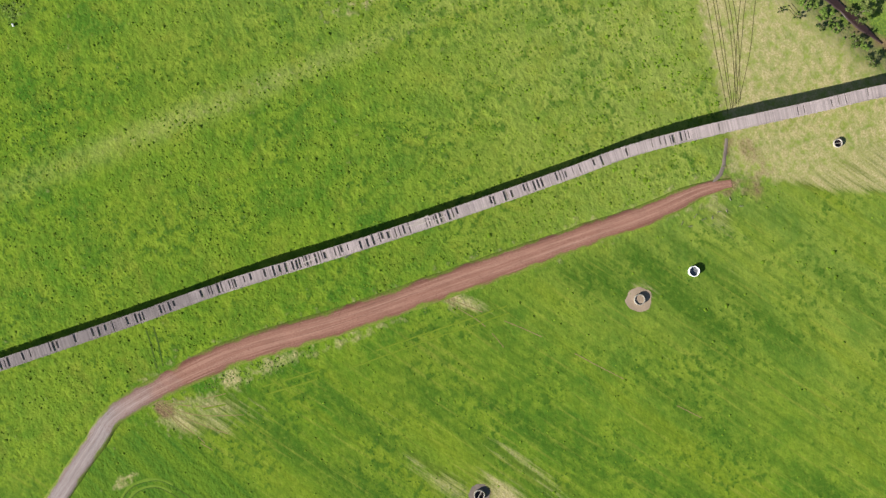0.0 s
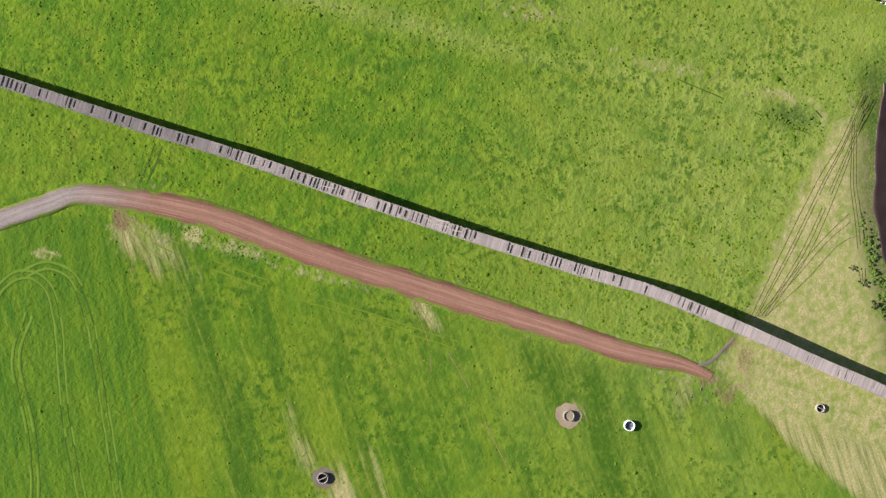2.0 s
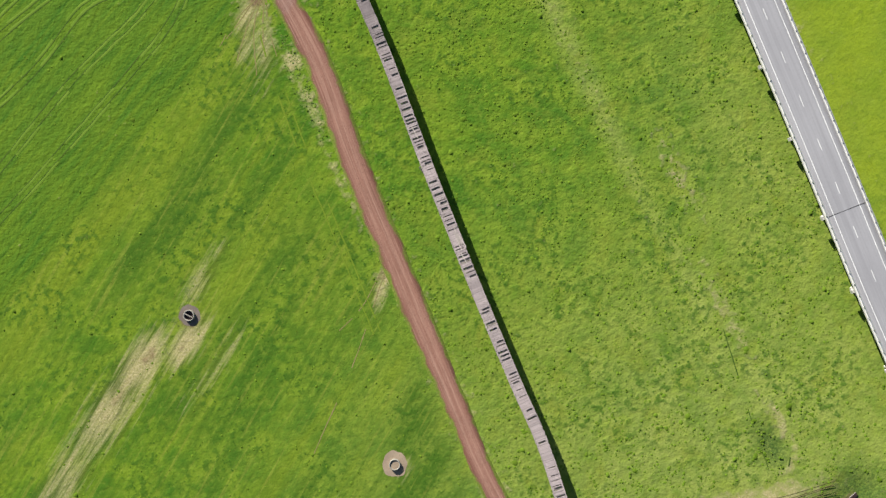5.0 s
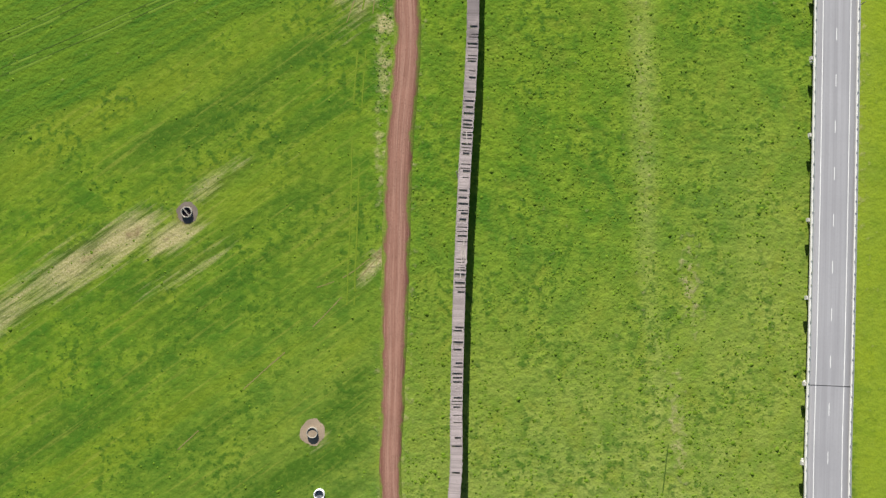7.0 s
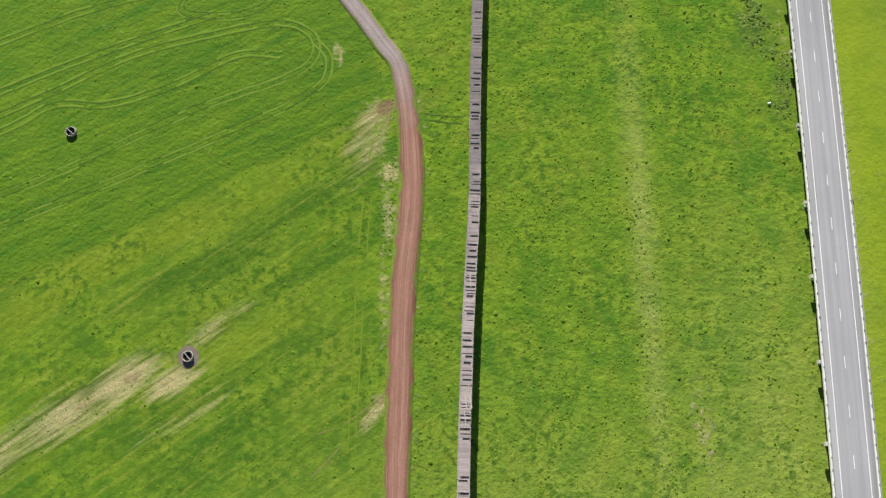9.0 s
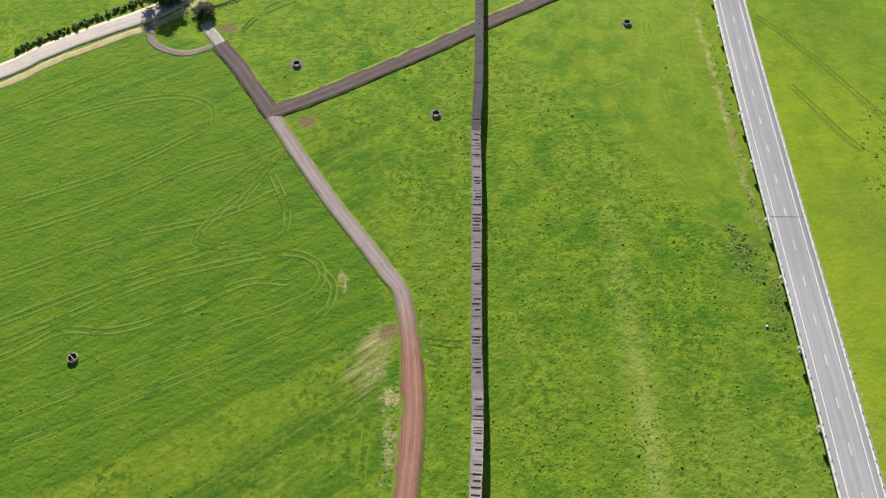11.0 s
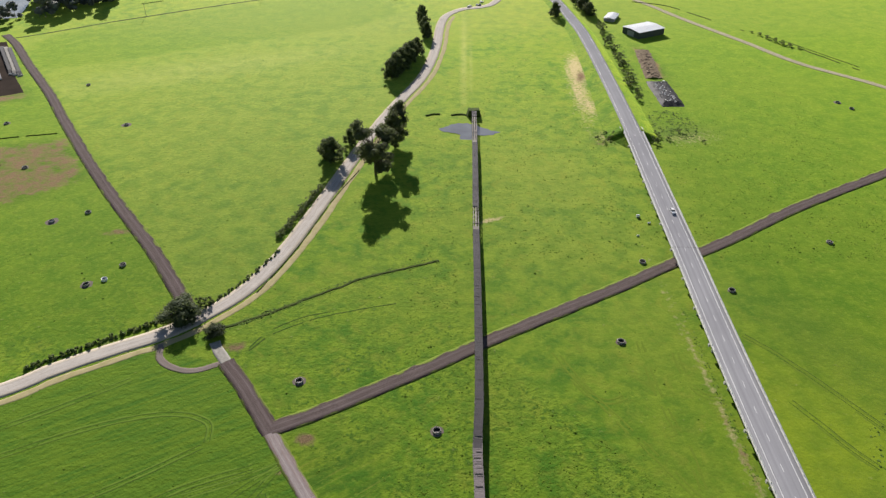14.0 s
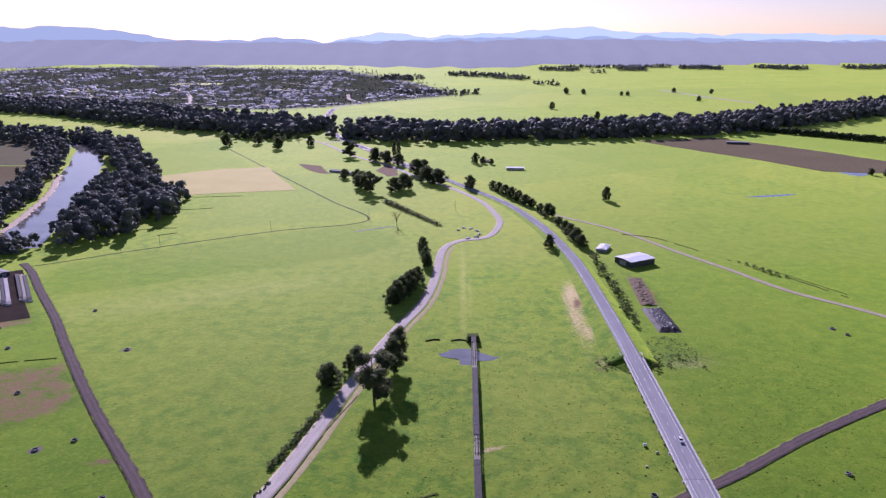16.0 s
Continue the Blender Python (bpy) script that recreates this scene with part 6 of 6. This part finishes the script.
structure(strip("ditch", [(-84, 703), (-74, 709), (-63.5, 714.9), (-44, 723.6)], 1.6, 0.06, M_POOL, 2, 0.8, 0.0), "shallow ditch of standing water in pasture", "ditch")
for pts in ([(-1795, 3490), (-1500, 3030), (-1225, 2597)], [(-1132, 3092), (-961, 2796), (-830, 2450), (-775, 2272)], [(-1000, 2850), (-796, 2640)], [(-539, 2072), (-535, 2265), (-478, 2125)], [(-700, 3300), (-350, 2950), (-60, 2560)], [(-1700, 2700), (-1100, 2560), (-500, 2420)]):
    structure(strip("road", [(x, y, max(0.0, y - 3000.0) * 0.043) for x, y in pts], 7.5, 0.5, M_SIDE, 20, 1.0, 0.0, 0.6, True), "pale street between town houses", "road")
for pts in ([(-1160, 3190), (-950, 3190), (-950, 3270), (-1160, 3270)], [(-700, 3000), (-620, 2960), (-600, 3030)], [(-1500, 2900), (-1400, 2860), (-1370, 2940)]):
    ob = field(pts, M_LEY, "pale mown sports ground in town", 0.7)
    for q in ob.data.vertices:
        q.co.z += max(0.0, q.co.y - 3000.0) * 0.043


def yard():
    """Feed yard with dark stacks."""
    rnd = random.Random(4)
    for k in range(9):
        x, y = -323 - 3.9 * k, 533 - 2.4 * k + 4 * (k % 3)
        t = thing("silage_clamp", x, y, 0, "long dark covered silage clamp in a muddy yard", "silage", "stacks in the feed yard", 32)
        Geo().box((0, 0, 0.7), (3.6, 76, 1.5), taper=0.8).make("sheet", (M_PLASTIC, M_OLDCONC, M_PLASTIC, M_GREYROOF)[k % 4], t)
        Geo().box((0, -38.4, 0.5), (3.8, 0.3, 1.2)).make("wall", M_CONCRETE, t)
    for k in range(6):
        x, y = -296 - 5 * k + rnd.uniform(-2, 2), 452 + 2.5 * k + rnd.uniform(-3, 3)
        t = thing("scrap_heap", x, y, 0, "dark heap of wrapped bales and scrap in a yard", "heap", "heaps in the feed yard", rnd.uniform(0, 90))
        Geo().box((0, 0, 0.8), (5, 3.5, 1.9), taper=0.6).make("sheet", M_PLASTIC, t)
    shed(-366, 566, 9, 22, 3.5, 60, M_GREYROOF, M_SHADEWALL, "long grey-roofed shed at the head of the feed yard")


yard()


# ---------------------------------------------------------------- car, posts, poles, odds
def car(x, y, z, turn):
    t = thing("car", x, y, z, "white station wagon on the highway bridge", "car", turn=turn)
    body = Geo()
    prof = [(-2.3, 0.35), (-2.35, 0.8), (-1.9, 0.98), (-0.9, 1.02), (2.2, 1.0), (2.3, 0.6), (2.25, 0.35)]
    vs = [(sx * (0.9 - 0.06 * (zz > 0.9)), yy, zz) for sx in (-1, 1) for yy, zz in prof]
    n = len(prof)
    body.add(vs, [tuple(range(n)), tuple(range(2 * n - 1, n - 1, -1))] + [(i, n + i, n + (i + 1) % n, (i + 1) % n) for i in range(n)])
    body.make("body", M_CAR, t)
    cab = Geo()
    pr = [(-0.95, 1.0), (-0.25, 1.48), (1.7, 1.5), (2.15, 1.0)]
    vs = [(sx * (0.84 if zz < 1.2 else 0.68), yy, zz) for sx in (-1, 1) for yy, zz in pr]
    cab.add(vs, [(0, 1, 2, 3), (7, 6, 5, 4), (0, 4, 5, 1), (2, 6, 7, 3), (1, 5, 6, 2)])
    cab.make("window", M_GLASS, t)
    Geo().box((0, 0.75, 1.51), (1.3, 1.9, 0.05)).make("roof", M_CAR, t)
    wh = Geo().tube((-0.1, 0, 0), (0.1, 0, 0), 0.33, 0.33, 16).mesh("wheel", M_RUBBER)
    rim = Geo().tube((-0.11, 0, 0), (0.11, 0, 0), 0.2, 0.2, 12).mesh("rim", M_STEEL)
    for sx in (-0.8, 0.8):
        for yy in (-1.4, 1.4):
            w = put("wheel", wh, t, m=pose(sx, yy, 0.33))
            put("rim", rim, w)
    for sx in (-0.65, 0.65):
        Geo().box((sx, -2.32, 0.72), (0.35, 0.08, 0.16)).make("headlight", M_GLASS, t)


car(113.2, 296, 5.06, 2)

# fallen rails and pale stones beside the track end
rnd = random.Random(12)
for k in range(9):
    x, y = -17.5 + rnd.uniform(-1.5, 1.5), -60 - k * 2.0
    t = thing("fallen_branch", x, y, 0.08, "pale fallen branch lying in grass", "branch", "fallen branches", rnd.uniform(0, 180))
    Geo().tube((-rnd.uniform(0.3, 0.9), 0, 0), (rnd.uniform(0.3, 0.8), 0.2, 0.05), 0.08, 0.05, 6).make("stem", M_BEAM, t)


def pole(x, y, h, arm=True):
    t = thing("power_pole", x, y, float(rise(np.array(y))), "slim timber power pole in a paddock", "pole", "power poles")
    Geo().tube((0, 0, -0.5), (0, 0, h), 0.17, 0.11, 8).make("shaft", M_BEAM, t)
    if arm:
        Geo().box((0, 0, h - 0.6), (2.2, 0.12, 0.14)).make("crossarm", M_BEAM, t)


for x, y, h in ((-262, 650, 11), (-170, 706, 11), (20, 800, 10), (-75, 760, 10), (400, 870, 10), (109.8, 68, 6)):
    pole(x, y, h, h > 7)
for x, y, h, w in ((92, 84, 0.5, 0.7), (98, 300, 1.4, 1.6), (102, 294, 0.8, 1.4), (94, 283, 0.6, 1.2)):
    t = thing("white_drum", x, y, 0, "white plastic drum lying in pasture", "drum")
    Geo().tube((-w / 2, 0, h / 2), (w / 2, 0, h / 2), h / 2, h / 2, 14).make("drum", M_WHITE, t)
for x, y, r in ((21, 707, 2.2), (27, 715, 2.6), (34, 712, 2.4), (39.5, 703, 2.2), (41, 690, 1.8), (38, 680, 2.0), (30, 675, 2.4)):
    t = thing("rubble_heap", x, y, 0, "pale heap of broken concrete beside the lane", "rubble", "rubble heaps")
    rb = random.Random(int(x * y))
    for k in range(7):
        a = Matrix.Rotation(rb.uniform(0, 6), 3, "Z") @ Matrix.Rotation(rb.uniform(-0.5, 0.5), 3, "X")
        Geo().box((rb.uniform(-r, r), rb.uniform(-r, r) * 0.7, 0.3 + 0.1 * k), (rb.uniform(1.4, 2.6), rb.uniform(1, 2), 0.5), m=a, taper=0.8).make("slab", M_PALECONC, t)


# ---------------------------------------------------------------- grass tufts
def tufts(n, area, seed, name, r0, r1, label):
    rng = np.random.default_rng(seed)
    x, y = rng.uniform(area[0], area[1], 3 * n), rng.uniform(area[2], area[3], 3 * n)
    keep = np.ones(len(x), bool)
    for ln, w in ((RED_TRACK, 3.9), (GREY_TRACK, 2.7), (JUNCTION_ROAD, 3.6), (CROSS_ROAD, 4.3), (LEFT_ROAD, 4), (SIDE_ROAD, 4.5)):
        keep &= seg_dist(x, y, ln) > w
    keep &= (seg_dist(x, y, STREAM) > 6) & (np.hypot((x - 18) / 22, (y - 402) / 14) > 1)
    crop = poly_in(x, y, CROP, 1)
    keep &= (poly_in(x, y, WEDGE, 1) < 0.5) & ((x < 106) | (y > 260))
    keep &= ~((x > 8) & (x + y * 0.74 > 172) & (y < 260)) | (rng.uniform(size=len(x)) < 0.06)
    clump = np.array([noise.noise((a * 0.22, b * 0.22, 4.0)) + 0.6 * noise.noise((a * 0.05, b * 0.05, 7.0)) for a, b in zip(x, y)])
    west = (x < -14)
    keep &= rng.uniform(size=len(x)) < np.clip((560 - y) / 260, 0, 1)
    keep &= rng.uniform(size=len(x)) < np.clip(0.45 + clump, 0.05, 1) * np.where(crop > 0.5, 0.06, np.where(west, 0.12, 1.0))
    x, y = x[keep][:n], y[keep][:n]
    k = len(x)
    r = rng.uniform(r0, r1, k) * np.where(rng.uniform(size=k) < 0.06, 1.7, 1.0)
    h = r * rng.uniform(0.3, 0.6, k)
    m = 6
    a = rng.uniform(0, 6.28, k)[:, None] + np.arange(m)[None] * 6.2832 / m
    rr = r[:, None] * rng.uniform(0.55, 1.2, (k, m))
    ring = np.stack([x[:, None] + np.cos(a) * rr, y[:, None] + np.sin(a) * rr, np.full((k, m), -0.02)], -1)
    tip = np.stack([x + rng.normal(0, 0.1, k) * r, y + rng.normal(0, 0.1, k) * r, h], -1)
    V = np.concatenate([ring, tip[:, None]], 1).reshape(-1, 3)
    b = np.arange(k)[:, None] * (m + 1)
    F = np.stack([np.stack([b[:, 0] + i, b[:, 0] + (i + 1) % m, b[:, 0] + m], 1) for i in range(m)], 1).reshape(-1, 3)
    return tagged(new(name, arr_mesh(name, V, F, M_TUFT, True)), label, "grass", kind="stuff")


tufts(12000, (-130, 125, -135, 160), 3, "grass_tufts", 0.22, 0.52, "rank tufts of green pasture grass")
tufts(16000, (-130, 125, -135, 160), 1, "grass_tufts", 0.12, 0.30, "rank tufts of green pasture grass")
tufts(26000, (-200, 240, 160, 560), 2, "grass_tufts", 0.14, 0.5, "rank tufts of green pasture grass")


def clumps(n, area, seed, r0, r1, label):
    """Dense rough weeds in an oval: many leaning blades."""
    rng = np.random.default_rng(seed)
    cx, cy, ax, ay, turn = area
    a, q = rng.uniform(0, 6.28, n), np.sqrt(rng.uniform(0, 1, n))
    u, v = np.cos(a) * q * ax, np.sin(a) * q * ay
    c, s = math.cos(radians(turn)), math.sin(radians(turn))
    x, y = cx + u * c - v * s, cy + u * s + v * c
    keep = np.array([noise.noise((i * 0.25, j * 0.25, seed)) > -0.15 for i, j in zip(x, y)])
    x, y = x[keep], y[keep]
    k, m = len(x), 5
    r = rng.uniform(r0, r1, k)
    b = rng.uniform(0, 6.28, k)[:, None] + np.arange(m)[None] * 6.2832 / m
    rr = r[:, None] * rng.uniform(0.5, 1.2, (k, m))
    ring = np.stack([x[:, None] + np.cos(b) * rr, y[:, None] + np.sin(b) * rr, np.full((k, m), -0.02)], -1)
    tip = np.stack([x + rng.normal(0, 0.25, k) * r, y + rng.normal(0, 0.25, k) * r, r * rng.uniform(0.25, 0.55, k)], -1)
    V = np.concatenate([ring, tip[:, None]], 1).reshape(-1, 3)
    o = np.arange(k) * (m + 1)
    F = np.stack([np.stack([o + i, o + (i + 1) % m, o + m], 1) for i in range(m)], 1).reshape(-1, 3)
    return tagged(new("weeds", arr_mesh("weeds", V, F, M_WEED, True)), label, "weeds", kind="stuff")


clumps(420, (91, 108, 4.5, 11, 15), 5, 0.3, 0.9, "rank dark weeds in a damp hollow by the bridge")
clumps(260, (96, 86, 2.2, 16, -8), 6, 0.25, 0.7, "rank dark weeds beside the bridge")
clumps(380, (98.2, 150, 1.2, 90, -1), 7, 0.2, 0.5, "rough weeds along the bridge's edge")
clumps(300, (150, 150, 12, 26, -25), 8, 0.25, 0.7, "scattered dark weeds in pasture")
clumps(260, (146, 396, 20, 10, 8), 9, 0.25, 0.6, "rough scrubby weeds beside the road bank")
clumps(160, (100, 392, 10, 9, 0), 10, 0.25, 0.6, "rough scrubby weeds beside the road bank")
clumps(200, (-14.6, 56, 2.2, 16, -3), 12, 0.15, 0.4, "rough dry grass along the farm track")
clumps(240, (24, -111, 2.0, 20, -59), 13, 0.2, 0.6, "rushes along a muddy stream")
clumps(330, (-71, 227, 21, 1.5, 33), 14, 0.35, 0.9, "rough dark grass on a low field bank")
clumps(900, (139, 520, 5.5, 80, -3), 17, 0.4, 1.1, "rank scrubby weeds on the road bank")
clumps(500, (146, 410, 14, 22, 8), 18, 0.4, 1.0, "rough scrub growth beside the bridge end")
clumps(160, (-28, 254, 26, 0.8, 26), 15, 0.25, 0.6, "rough dark grass on a low field bank")
# wider pale strip added below the asphalt to stand for the road's glint
structure(strip("road", [(-20, 1049), (-47, 1104), (-113, 1258), (-166, 1374), (-216, 1508), (-262, 1700), (-292, 1930), (-300, 2100)], 9.5, 0.22, M_SIDE, 8, 0.5, 0.0), "pale strip along the far highway standing for its glint", "road")
